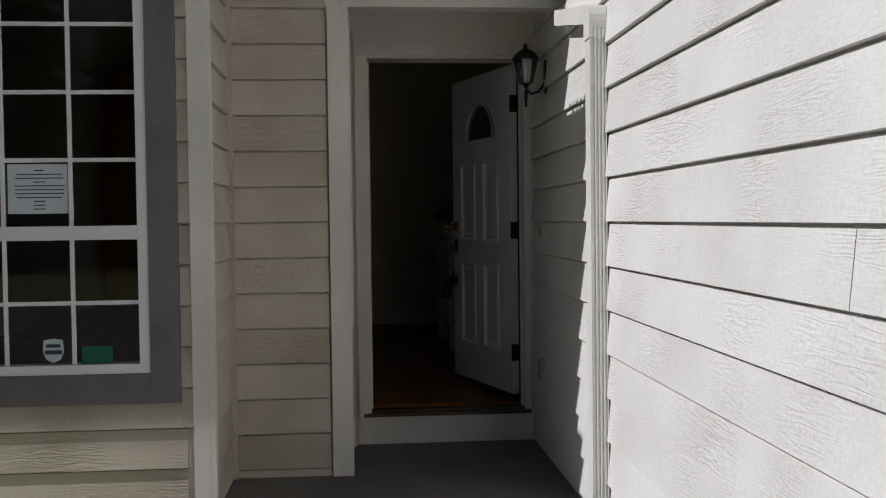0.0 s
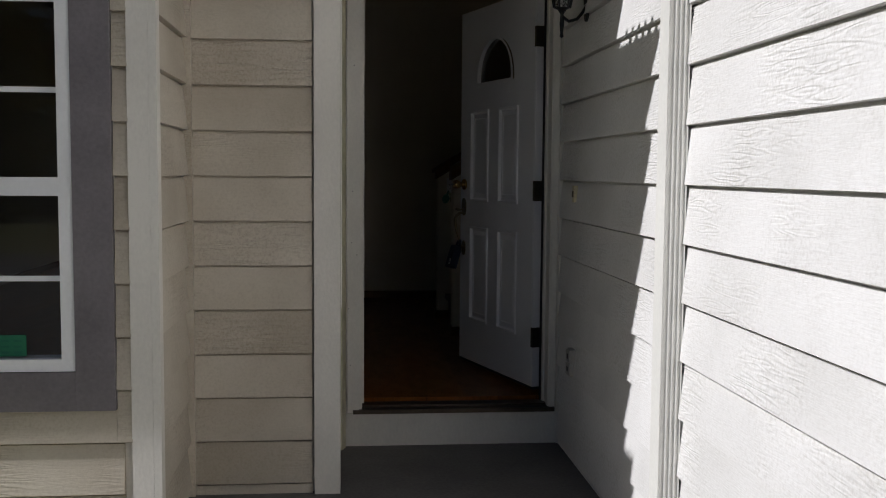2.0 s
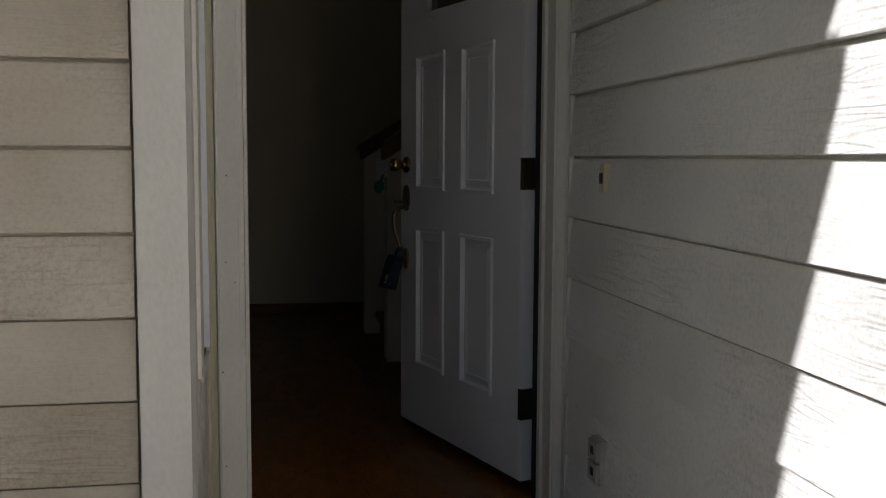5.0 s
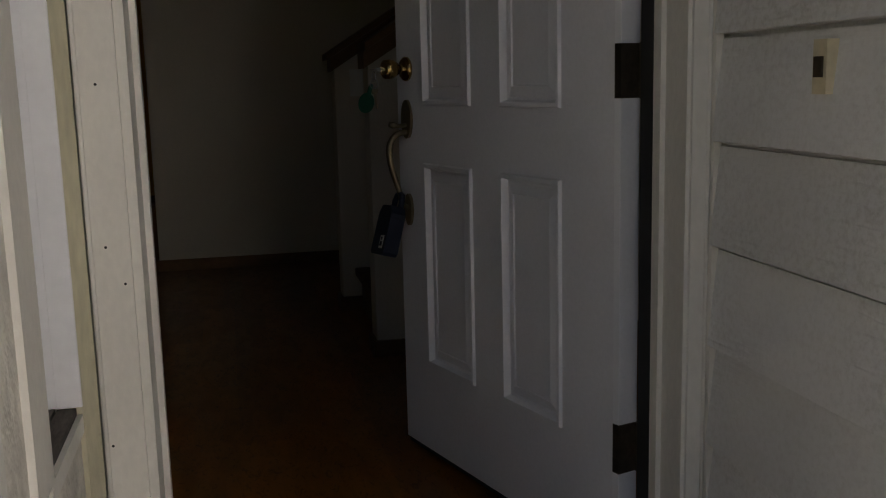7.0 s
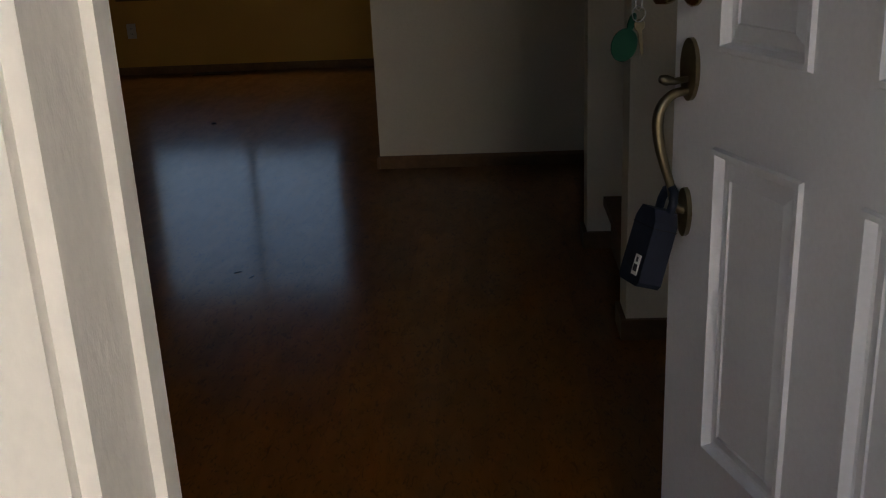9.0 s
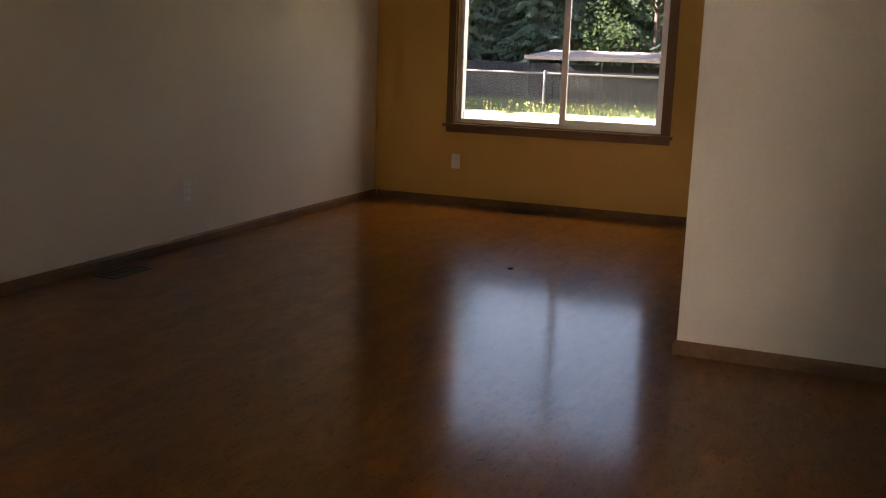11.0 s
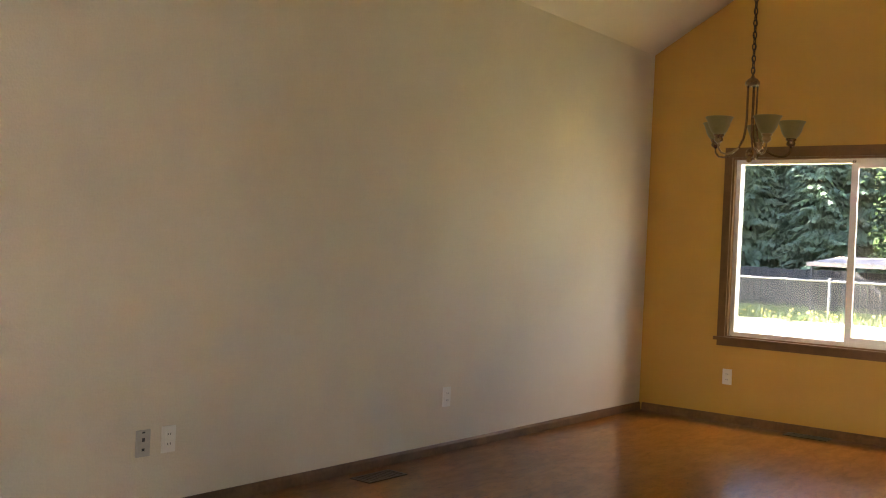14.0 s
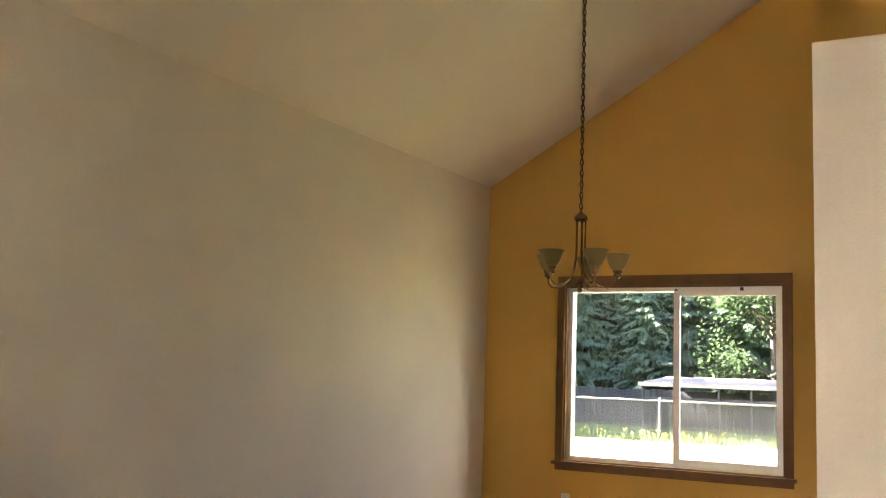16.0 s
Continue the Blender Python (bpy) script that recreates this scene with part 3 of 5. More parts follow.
def panel_mesh(a, b, c, d):
    """A raised panel: a ridge at the rim, a groove, a slope and a flat field."""
    bm = bmesh.new()
    steps = [(0.0, 0.0), (0.003, -0.007), (0.011, -0.007), (0.016, 0.009), (0.022, 0.010), (0.045, 0.001), (0.047, 0.004)]
    rings = []
    for inset, depth in steps:
        rings.append([bm.verts.new((-u, -THICK + depth, z)) for u, z in ((a + inset, c + inset), (b - inset, c + inset), (b - inset, d - inset), (a + inset, d - inset))])
    for p, q in zip(rings, rings[1:]):
        for k in range(4):
            bm.faces.new((p[k], p[(k + 1) % 4], q[(k + 1) % 4], q[k]))
    bm.faces.new(rings[-1])
    back = [bm.verts.new((-u, -0.001, z)) for u, z in ((a, c), (b, c), (b, d), (a, d))]
    for k in range(4):
        bm.faces.new((rings[0][k], rings[0][(k + 1) % 4], back[(k + 1) % 4], back[k]))
    bm.faces.new(back)
    return bm


for pa in PANELS:
    for row in ROWS:
        part("raised_panel", panel_mesh(*pa, *row), DOORPAINT, leaf)


def arch(cx, half, z0, rise, n=14):
    return [(cx - half, z0), (cx + half, z0)] + [(cx + half * math.cos(math.pi * k / n), z0 + 0.03 + rise * math.sin(math.pi * k / n)) for k in range(n + 1)]


bm = bmesh.new()
outer, inner = arch(-0.47, 0.23, 1.60, 0.225), arch(-0.47, 0.205, 1.622, 0.19)
for side in (-THICK - 0.008, -0.002):
    vo, vi = [bm.verts.new((x, side, z)) for x, z in outer], [bm.verts.new((x, side, z)) for x, z in inner]
    for k in range(len(vo)):
        q = (k + 1) % len(vo)
        bm.faces.new((vo[k], vo[q], vi[q], vi[k]))
part("fanlight_frame", bm, DOORPAINT, door)
# the corners of the opening round the arch
bm = bmesh.new()
for s in (-1, 1):
    pts = [(-0.47 + s * 0.23 * math.cos(math.pi / 2 * k / 8), 1.63 + 0.225 * math.sin(math.pi / 2 * k / 8)) for k in range(9)]
    prism(bm, [(-0.47 + s * 0.232, 1.63), *pts, (-0.47, 1.862), (-0.47 + s * 0.232, 1.862)], "y", -THICK, -0.001)
part("fanlight_surround", bm, DOORPAINT, door)
bm = bmesh.new()
prism(bm, arch(-0.47, 0.206, 1.62, 0.195), "y", -0.028, -0.022)
part("fanlight_pane", bm, glass_mat("dark_fanlight_glass", (0.5, 0.5, 0.52)), door, "dark glass fanlight")

for z in (0.31, 1.043, 1.80):
    h = part("hinge", boxes((-0.016, 0.0025, -THICK - 0.003, -THICK - 0.0012, z - 0.05, z + 0.05), (-0.001, 0.0025, -THICK - 0.0012, -0.002, z - 0.05, z + 0.05), (0.0025, 0.022, -0.0055, -0.002, z - 0.05, z + 0.05)), HINGE, door, "dark tarnished butt hinge")
    bm = bmesh.new()
    tube(bm, [(0.004, 0.004, z - 0.052), (0.004, 0.004, z + 0.052)], 0.006)
    part("hinge_pin", bm, HINGE, h, smooth=True)
    bm = bmesh.new()
    for s in (-0.03, 0.0, 0.03):
        lathe(bm, [(0.0045, 0), (0.004, -0.0015)], (-0.001, -0.02, z + s), 10, "x")
    part("screws", bm, STEEL, h)

# paler strip laid on the face: the leaf's edge, brighter where it faces out
part("bright_edge_strip", boxes((-0.018, -0.0005, -THICK - 0.001, -THICK, 0.06, 2.0)), WHITE, door, "paler strip standing in for the door edge that catches daylight")
FACE, LOCK = -THICK, -0.850
# keyed knob
bm = bmesh.new()
lathe(bm, [(0.031, 0), (0.031, -0.006), (0.024, -0.012), (0.013, -0.014), (0.0125, -0.026), (0.018, -0.03), (0.0235, -0.04), (0.025, -0.05), (0.0235, -0.064), (0.017, -0.068), (0.008, -0.0685)], (LOCK, FACE, 1.064), 28, "y")
knob = part("knob", bm, BRASS, door, "polished brass keyed knob", smooth=True)
bm = boxes((LOCK - 0.0012, LOCK + 0.0012, FACE - 0.086, FACE - 0.066, 1.0595, 1.0685))
lathe(bm, [(0.0105, -0.0012), (0.012, 0), (0.0105, 0.0012)], (LOCK, FACE - 0.093, 1.064), 16)
part("key", bm, STEEL, knob, "steel key in the lock")
bm = bmesh.new()
tube(bm, [(LOCK + 0.011 * math.cos(a), FACE - 0.094, 1.046 + 0.013 * math.sin(a)) for a in np.linspace(0, math.tau, 17)], 0.0011, 6)
tube(bm, [(LOCK, FACE - 0.094 + 0.011 * math.cos(a), 1.028 + 0.012 * math.sin(a)) for a in np.linspace(0, math.tau, 17)], 0.0011, 6)
part("key_ring", bm, STEEL, knob)
bm = bmesh.new()
lathe(bm, [(0.0085, -0.001), (0.0095, 0), (0.0085, 0.001)], (LOCK - 0.005, FACE - 0.090, 1.010), 14, "x")
prism(bm, [(FACE - 0.093, 1.003), (FACE - 0.086, 1.003), (FACE - 0.083, 0.968), (FACE - 0.086, 0.962), (FACE - 0.088, 0.968)], "x", LOCK - 0.006, LOCK - 0.004)
part("spare_key", bm, OLDBRASS, knob, "brass spare key on a ring")
bm = bmesh.new()
hang = lambda u, w: (FACE - 0.096 + u * 0.94 - w * 0.34, 1.030 - w * 0.94 - u * 0.34)
prism(bm, [hang(0.0215 * math.cos(a), 0.052 + 0.026 * math.sin(a)) for a in np.linspace(0, math.tau, 25)[:-1]], "x", LOCK - 0.010, LOCK - 0.007)
prism(bm, [hang(0.006 * math.cos(a), 0.016 + 0.015 * math.sin(a)) for a in np.linspace(0, math.tau, 15)[:-1]], "x", LOCK - 0.0104, LOCK - 0.0066)
part("key_tag", bm, GREEN, knob, "green plastic key tag", bevel=0.0008)
# handle set: rose, thumb latch, pull and foot
bm = bmesh.new()
prism(bm, [(LOCK + 0.027 * math.cos(a), 0.936 + 0.05 * math.sin(a)) for a in np.linspace(0, math.tau, 29)[:-1]], "y", FACE, FACE - 0.007)
rose = part("handle_rose", bm, OLDBRASS, door, "oval tarnished brass rose", bevel=0.002)
bm = bmesh.new()
tube(bm, [(LOCK, FACE - 0.006, 0.921), (LOCK, FACE - 0.03, 0.919), (LOCK, FACE - 0.045, 0.922), (LOCK, FACE - 0.055, 0.925)], [0.005, 0.006, 0.009, 0.006], 10)
part("thumb_latch", bm, OLDBRASS, rose, smooth=True)
bm = bmesh.new()
pull = [(LOCK, FACE - 0.005, 0.902), (LOCK, FACE - 0.03, 0.899), (LOCK, FACE - 0.05, 0.882), (LOCK, FACE - 0.057, 0.855), (LOCK, FACE - 0.052, 0.815), (LOCK, FACE - 0.04, 0.775), (LOCK, FACE - 0.03, 0.745), (LOCK, FACE - 0.026, 0.722), (LOCK, FACE - 0.016, 0.708), (LOCK, FACE - 0.002, 0.704)]
thick = [0.007, 0.008, 0.009, 0.0095, 0.009, 0.008, 0.007, 0.0065, 0.007, 0.009]
bow, girth = [], []
for k in range(len(pull) - 1):
    p0, p1, p2, p3 = (Vector(pull[min(max(k + i, 0), len(pull) - 1)]) for i in (-1, 0, 1, 2))
    for f in (0, 0.25, 0.5, 0.75):
        bow.append(0.5 * (2 * p1 + (p2 - p0) * f + (2 * p0 - 5 * p1 + 4 * p2 - p3) * f * f + (3 * p1 - p0 - 3 * p2 + p3) * f ** 3))
        girth.append(thick[k] + (thick[k + 1] - thick[k]) * f)
tube(bm, bow + [pull[-1]], girth + [thick[-1]], 14)
part("pull_handle", bm, OLDBRASS, door, "curved tarnished brass pull", smooth=True)
bm = bmesh.new()
prism(bm, [(LOCK + 0.019 * math.cos(a), 0.70 + 0.042 * math.sin(a)) for a in np.linspace(0, math.tau, 25)[:-1]], "y", FACE, FACE - 0.008)
part("handle_foot", bm, OLDBRASS, door, bevel=0.002)
bm = boxes((-LEAF_W - 0.0015, -LEAF_W + 0.001, -0.034, -0.01, 1.035, 1.095), (-LEAF_W - 0.0015, -LEAF_W + 0.001, -0.034, -0.01, 0.905, 0.965))
part("latch_plate", bm, OLDBRASS, door)
part("door_sweep", boxes((-LEAF_W + 0.003, -0.003, -THICK + 0.006, -0.004, 0.045, 0.06)), DARK, door)

# lock box hanging on the pull
lm = pose(PIN[0], PIN[1], 0, 0, 0, -SWING) @ pose(LOCK, FACE - 0.032, 0.735, -18, -4, 0)
lockbox = thing("lock_box", "navy rubber-covered key safe hanging on the door pull", "key safe", lm)
bm = bmesh.new()
tube(bm, [(-0.02, 0, -0.03), (-0.02, 0, -0.012), (-0.014, 0, 0.004), (0, 0, 0.011), (0.014, 0, 0.004), (0.02, 0, -0.012), (0.02, 0, -0.03)], 0.0075, 10)
part("shackle", bm, NAVY, lockbox, "rubber-coated shackle", smooth=True)
bm = bmesh.new()
prism(bm, [(-0.022, -0.028), (0.022, -0.028), (0.035, -0.048), (0.037, -0.15), (0.03, -0.158), (-0.03, -0.158), (-0.037, -0.15), (-0.035, -0.048)], "y", -0.03, 0.012)
body = part("body", bm, NAVY, lockbox, bevel=0.005)
part("body_seam", boxes((-0.0375, 0.0375, -0.0306, 0.0126, -0.0595, -0.058)), DARK, body)
part("label_plate", boxes((0.006, 0.024, -0.0315, -0.0295, -0.142, -0.108)), PLATE, body, "small white printed plate")
part("label_print", boxes((0.009, 0.021, -0.0322, -0.0314, -0.136, -0.124), (0.012, 0.018, -0.0322, -0.0314, -0.12, -0.112)), INK, body)

# narrow window in the side of the recess
side = thing("window_3", "narrow white vinyl side window over a bare weathered sill", "window", kind="structure")
part("window_jamb", boxes((XJ - 0.032, XJ + 0.003, -0.080, -0.0725, 0.575, 2.18)), WHITE, side, "clean white vinyl", bevel=0.001)
part("window_jamb", boxes((XJ - 0.066, XJ - 0.0325, -0.0785, -0.0725, 0.575, 2.18)), WHITE, side, "clean white vinyl", bevel=0.001)
part("window_jamb", boxes((XJ - 0.066, XJ - 0.021, -0.3315, -0.324, 0.575, 2.18)), WHITE, side, bevel=0.001)
part("sash", boxes((XJ - 0.088, XJ - 0.068, -0.110, -0.0725, 0.575, 2.18), (XJ - 0.088, XJ - 0.068, -0.3315, -0.305, 0.575, 2.18)), GREYPLATE, side, "grey sash profile", bevel=0.002)
part("sash_bead", boxes((XJ - 0.069, XJ - 0.066, -0.103, -0.099, 0.60, 2.16), (XJ - 0.069, XJ - 0.066, -0.091, -0.089, 0.60, 2.16)), WHITE, side)
part("meeting_rail", boxes((XJ - 0.086, XJ - 0.058, -0.324, -0.0805, 0.884, 0.908)), WHITE, side, bevel=0.002)
ob = part("pane", boxes((XJ - 0.080, XJ - 0.076, -0.305, -0.110, 0.575, 2.18)), GLASS, side)
ob.visible_shadow = False
part("window_sill", boxes((XJ - 0.090, XJ - 0.036, -0.331, -0.073, 0.541, 0.574)), OLDTIMBER, side, "bare weathered grey wooden sill", bevel=0.002)
part("window_sill", boxes((XJ - 0.033, XJ - 0.0065, -0.331, -0.073, 0.541, 0.572)), OLDTIMBER, side, "bare dark weathered wooden sill", bevel=0.002)
part("sill_edge", boxes((XJ - 0.006, XJ + 0.002, -0.338, -0.073, 0.535, 0.562)), TRIM, side, bevel=0.002)
part("outer_trim", boxes((XJ - 0.02, XJ + 0.005, -0.436, -0.338, 0.565, 2.18)), TRIM, side, "cream side board", bevel=0.003)
bm = bmesh.new()
prism(bm, [(XJ - 0.018, -0.0715), (XJ + 0.003, -0.0715), (XJ + 0.019, -0.026), (XJ - 0.018, -0.026)], "z", PORCH, 2.18)
part("outer_trim", bm, OLIVE, side, "yellowed scuffed paint beside the door casing", bevel=0.002)

# ---- gridded front window ----
win = thing("window_1", "white vinyl front window with a grid of bars and dark panes", "window", kind="structure")
X0, X1, Z0, Z1, RAIL0, RAIL1 = -2.166, -0.948, 0.468, 2.262, 1.045, 1.105
YG = YWIN - 0.004
part("window_frame", boxes((X0, X0 + 0.045, YG - 0.012, YG + 0.08, Z0, Z1), (X1 - 0.045, X1, YG - 0.012, YG + 0.08, Z0, Z1), (X0 + 0.045, X1 - 0.045, YG - 0.012, YG + 0.08, Z0, Z0 + 0.04), (X0 + 0.045, X1 - 0.045, YG - 0.012, YG + 0.08, Z1 - 0.04, Z1)), WHITE, win, bevel=0.004)
part("meeting_rail", boxes((X0 + 0.045, X1 - 0.045, YG - 0.008, YG + 0.06, RAIL0, RAIL1)), WHITE, win, bevel=0.004)
gx = [-0.992 - 0.282 * k for k in range(1, 4)]
for x in gx:
    part("glazing_bar", boxes((x - 0.009, x + 0.009, YG + 0.012, YG + 0.02, Z0 + 0.04, RAIL0), (x - 0.009, x + 0.009, YG + 0.012, YG + 0.02, RAIL1, Z1 - 0.04)), WHITE, win)
for z in (0.773, 1.388, 1.678, 1.968):
    part("glazing_bar", boxes((X0 + 0.045, X1 - 0.045, YG + 0.0135, YG + 0.0185, z - 0.009, z + 0.009)), WHITE, win)
for z0, z1 in ((Z0 + 0.04, RAIL0), (RAIL1, Z1 - 0.04)):
    ob = part("pane", boxes((X0 + 0.045, X1 - 0.045, YG + 0.024, YG + 0.028, z0, z1)), COATED, win)
    ob.visible_shadow = False
part("window_trim", boxes((X1, X1 + 0.126, YG - 0.018, YG + 0.012, Z0 - 0.132, Z1 + 0.15)), TAUPE, win, "taupe painted side board", bevel=0.004)
part("window_trim", boxes((X0 - 0.126, X0, YG - 0.018, YG + 0.012, Z0 - 0.132, Z1 + 0.15)), TAUPE, win, bevel=0.004)
part("window_sill_board", boxes((X0 + 0.0, X1 - 0.001, YG - 0.018, YG + 0.012, Z0 - 0.132, Z0 - 0.002), (X0, X1, YG - 0.018, YG + 0.012, Z1 + 0.002, Z1 + 0.15)), TAUPE, win, bevel=0.004)
part("inner_lining", boxes((X0 - 0.02, X0, YG + 0.08, YWIN + 0.15, Z0, Z1), (X1, X1 + 0.02, YG + 0.08, YWIN + 0.15, Z0, Z1), (X0, X1, YG + 0.08, YWIN + 0.15, Z0 - 0.02, Z0)), OFFWHITE, win)
# notice and stickers on the glass
notice = thing("notice", "pale printed notice sheet taped inside the window", "notice")
nx1 = gx[0] - 0.014
part("sheet", boxes((nx1 - 0.25, nx1, YG + 0.0205, YG + 0.0215, 1.16, 1.372)), PAPER, notice)
rows_ = []
random.seed(4)
for k in range(11):
    z = 1.345 - k * 0.0165
    wdt = random.choice((0.05, 0.19, 0.2, 0.205, 0.12)) if k not in (0, 4) else (0.04, 0.21)[k // 4]
    cx = nx1 - 0.118
    rows_.append((cx - wdt / 2, cx + wdt / 2, YG + 0.0196, YG + 0.0206, z - 0.0022, z + 0.0022))
part("print", boxes(*rows_), INK, notice)
shield = thing("alarm_sticker", "white shield-shaped security sticker on the glass", "sticker")
bm = bmesh.new()
sx, sz = gx[0] - 0.09, 0.565
prism(bm, [(sx - 0.04, sz + 0.05), (sx, sz + 0.056), (sx + 0.04, sz + 0.05), (sx + 0.045, sz), (sx + 0.03, sz - 0.035), (sx, sz - 0.05), (sx - 0.03, sz - 0.035), (sx - 0.045, sz)], "y", YG + 0.021, YG + 0.022)
part("sheet", bm, PAPER, shield)
part("print", boxes((sx - 0.03, sx + 0.03, YG + 0.020, YG + 0.0211, sz + 0.018, sz + 0.032), (sx - 0.036, sx + 0.036, YG + 0.020, YG + 0.0211, sz - 0.012, sz + 0.006)), INK, shield)
tag = thing("green_sticker", "green rectangular sticker low on the glass", "sticker")
gx0 = gx[0] + 0.03
part("sheet", boxes((gx0, gx0 + 0.13, YG + 0.021, YG + 0.022, 0.514, 0.585)), STICKER, tag)
part("print", boxes(*[(gx0 + 0.01 + 0.04 * i, gx0 + 0.035 + 0.04 * i, YG + 0.0202, YG + 0.0212, 0.524 + 0.019 * k, 0.531 + 0.019 * k) for i in range(3) for k in range(3)]), mat("dark_green_ink", (0.01, 0.12, 0.07), 0.7, spread=0.05, bump=0), tag)

# ---- downspout ----
spout = thing("downspout", "white ribbed metal downspout with an elbow on the side wall", "downspout")
SY = -1.735


def ribbed(bm, y0, y1, x0, x1, z0, z1):
    """A corrugated rectangular pipe standing up."""
    def rib(a, b, n=9):
        return [a + (b - a) * k / n for k in range(n)]
    pts = []
    for k, y in enumerate(rib(y0, y1)):
        pts.append((x0, y))
    for k, x in enumerate(rib(x0, x1)):
        pts.append((x, y1 - (0.004 if k % 2 else 0)))
    for k, y in enumerate(rib(y1, y0)):
        pts.append((x1 - (0.004 if k % 2 else 0), y))
    for k, x in enumerate(rib(x1, x0)):
        pts.append((x, y0 + (0.004 if k % 2 else 0)))
    prism(bm, pts, "z", z0, z1)


bm = bmesh.new()
ribbed(bm, SY - 0.045, SY + 0.04, XR - 0.072, XR - 0.006, -0.3, 1.83)
part("pipe", bm, SPOUT, spout)
bm = bmesh.new()
ribbed(bm, SY - 0.05, SY + 0.045, XR - 0.077, XR - 0.002, 1.83, 1.872)
part("collar", bm, SPOUT, spout)
bm = bmesh.new()
arc = [(SY - 0.05, 1.87), (SY - 0.05, 1.90), (SY - 0.046, 1.925), (SY - 0.034, 1.948), (SY - 0.015, 1.964), (SY + 0.01, 1.972), (-1.07, 2.085), (-1.07, 2.015), (SY + 0.07, 1.905), (SY + 0.052, 1.893), (SY + 0.045, 1.87)]
prism(bm, arc, "x", XR - 0.075, XR - 0.004)
part("elbow", bm, SPOUT, spout, bevel=0.008)
structure("trim_spout_board", boxes((XR - 0.004, XR + 0.014, -1.66, -1.55, -0.5, 2.9)), TRIM, "cream board behind the downspout", "trim board")

# ---- wall lantern ----
LY, LX, LZ = -0.46, 0.845, 1.705
lamp = thing("wall_lantern", "black iron wall lantern with glass panes, switched off", "wall lantern", pose(LX, LY, LZ))
bm = bmesh.new()
lathe(bm, [(0.002, 0.0), (0.009, 0.006), (0.006, 0.02), (0.01, 0.06), (0.007, 0.10), (0.02, 0.118), (0.035, 0.125)], sides=14)
part("tail", bm, BLACK, lamp, smooth=True)
for k in range(6):
    a, b = k * math.tau / 6, (k + 1) * math.tau / 6
    bm = bmesh.new()
    tube(bm, [(0.035 * math.cos(a), 0.035 * math.sin(a), 0.125), (0.062 * math.cos(a), 0.062 * math.sin(a), 0.25)], 0.004, 6)
    part("cage_bar", bm, BLACK, lamp)
    bm = bmesh.new()
    bm.faces.new([bm.verts.new(p) for p in ((0.034 * math.cos(a), 0.034 * math.sin(a), 0.127), (0.034 * math.cos(b), 0.034 * math.sin(b), 0.127), (0.06 * math.cos(b), 0.06 * math.sin(b), 0.249), (0.06 * math.cos(a), 0.06 * math.sin(a), 0.249))])
    bmesh.ops.solidify(bm, geom=bm.faces[:], thickness=0.002)
    part("pane", bm, GLASS, lamp)
bm = bmesh.new()
lathe(bm, [(0.07, 0.248), (0.072, 0.256), (0.05, 0.285), (0.02, 0.305), (0.008, 0.31), (0.012, 0.32), (0.004, 0.335), (0.0, 0.34)], sides=18)
part("roof", bm, BLACK, lamp, smooth=True)
bm = bmesh.new()
tube(bm, [(0.0, 0, 0.09), (0.03, 0, 0.07), (0.065, 0, 0.08), (0.09, 0, 0.11), (0.107, 0, 0.14)], 0.007, 8)
part("arm", bm, BLACK, lamp, smooth=True)
bm = bmesh.new()
prism(bm, [(0.03 * math.cos(a), 0.16 + 0.09 * math.sin(a)) for a in np.linspace(0, math.tau, 21)[:-1]], "x", 0.1, 0.113)
part("back_plate", bm, BLACK, lamp, bevel=0.003)

# doorbell and outdoor socket
bell = thing("doorbell", "yellowed plastic doorbell button on the siding", "doorbell", pose(XR + 0.0, -0.325, 1.040))
part("plate", boxes((-0.016, 0.004, -0.016, 0.016, -0.037, 0.037)), mat("yellowed_plastic", (0.62, 0.54, 0.36), 0.5, spread=0.2, bump=0.05), bell, bevel=0.003)
part("button", boxes((-0.020, -0.015, -0.009, 0.009, -0.014, 0.014)), HINGE, bell, "worn dark button", bevel=0.002)
sock = thing("outdoor_socket", "grey weatherproof outdoor socket low on the siding", "socket", pose(XR + 0.0, -0.33, 0.284))
part("box", boxes((-0.02, 0.008, -0.038, 0.038, -0.06, 0.06)), GREYPLATE, sock, bevel=0.004)
part("cover", boxes((-0.03, -0.02, -0.033, 0.033, 0.004, 0.055)), GREYPLATE, sock, bevel=0.004)
part("cover", boxes((-0.03, -0.02, -0.033, 0.033, -0.055, -0.004)), GREYPLATE, sock, bevel=0.004)
for z in (-0.029, 0.029):
    part("hole", boxes((-0.031, -0.0285, -0.012, 0.012, z - 0.011, z + 0.011)), BLACK, sock)

# ---- living room ----
def skirting(name, x0, x1, y0, y1, label="brown wooden baseboard with a rounded top"):
    t = 0.014
    bm = bmesh.new()
    if abs(x1 - x0) > abs(y1 - y0):
        s = 1 if y1 > y0 else -1
        prism(bm, [(y0, 0), (y0 + s * t, 0), (y0 + s * t, 0.068), (y0 + s * t * 0.5, 0.083), (y0, 0.083)], "x", x0, x1)
        prism(bm, [(y0 + s * t, 0), (y0 + s * (t + 0.014), 0), (y0 + s * (t + 0.011), 0.012), (y0 + s * t, 0.018)], "x", x0, x1)
    else:
        s = 1 if x1 > x0 else -1
        prism(bm, [(x0, 0), (x0 + s * t, 0), (x0 + s * t, 0.068), (x0 + s * t * 0.5, 0.083), (x0, 0.083)], "y", y0, y1)
        prism(bm, [(x0 + s * t, 0), (x0 + s * (t + 0.014), 0), (x0 + s * (t + 0.011), 0.012), (x0 + s * t, 0.018)], "y", y0, y1)
    return structure(name, bm, BASE, label, "baseboard")


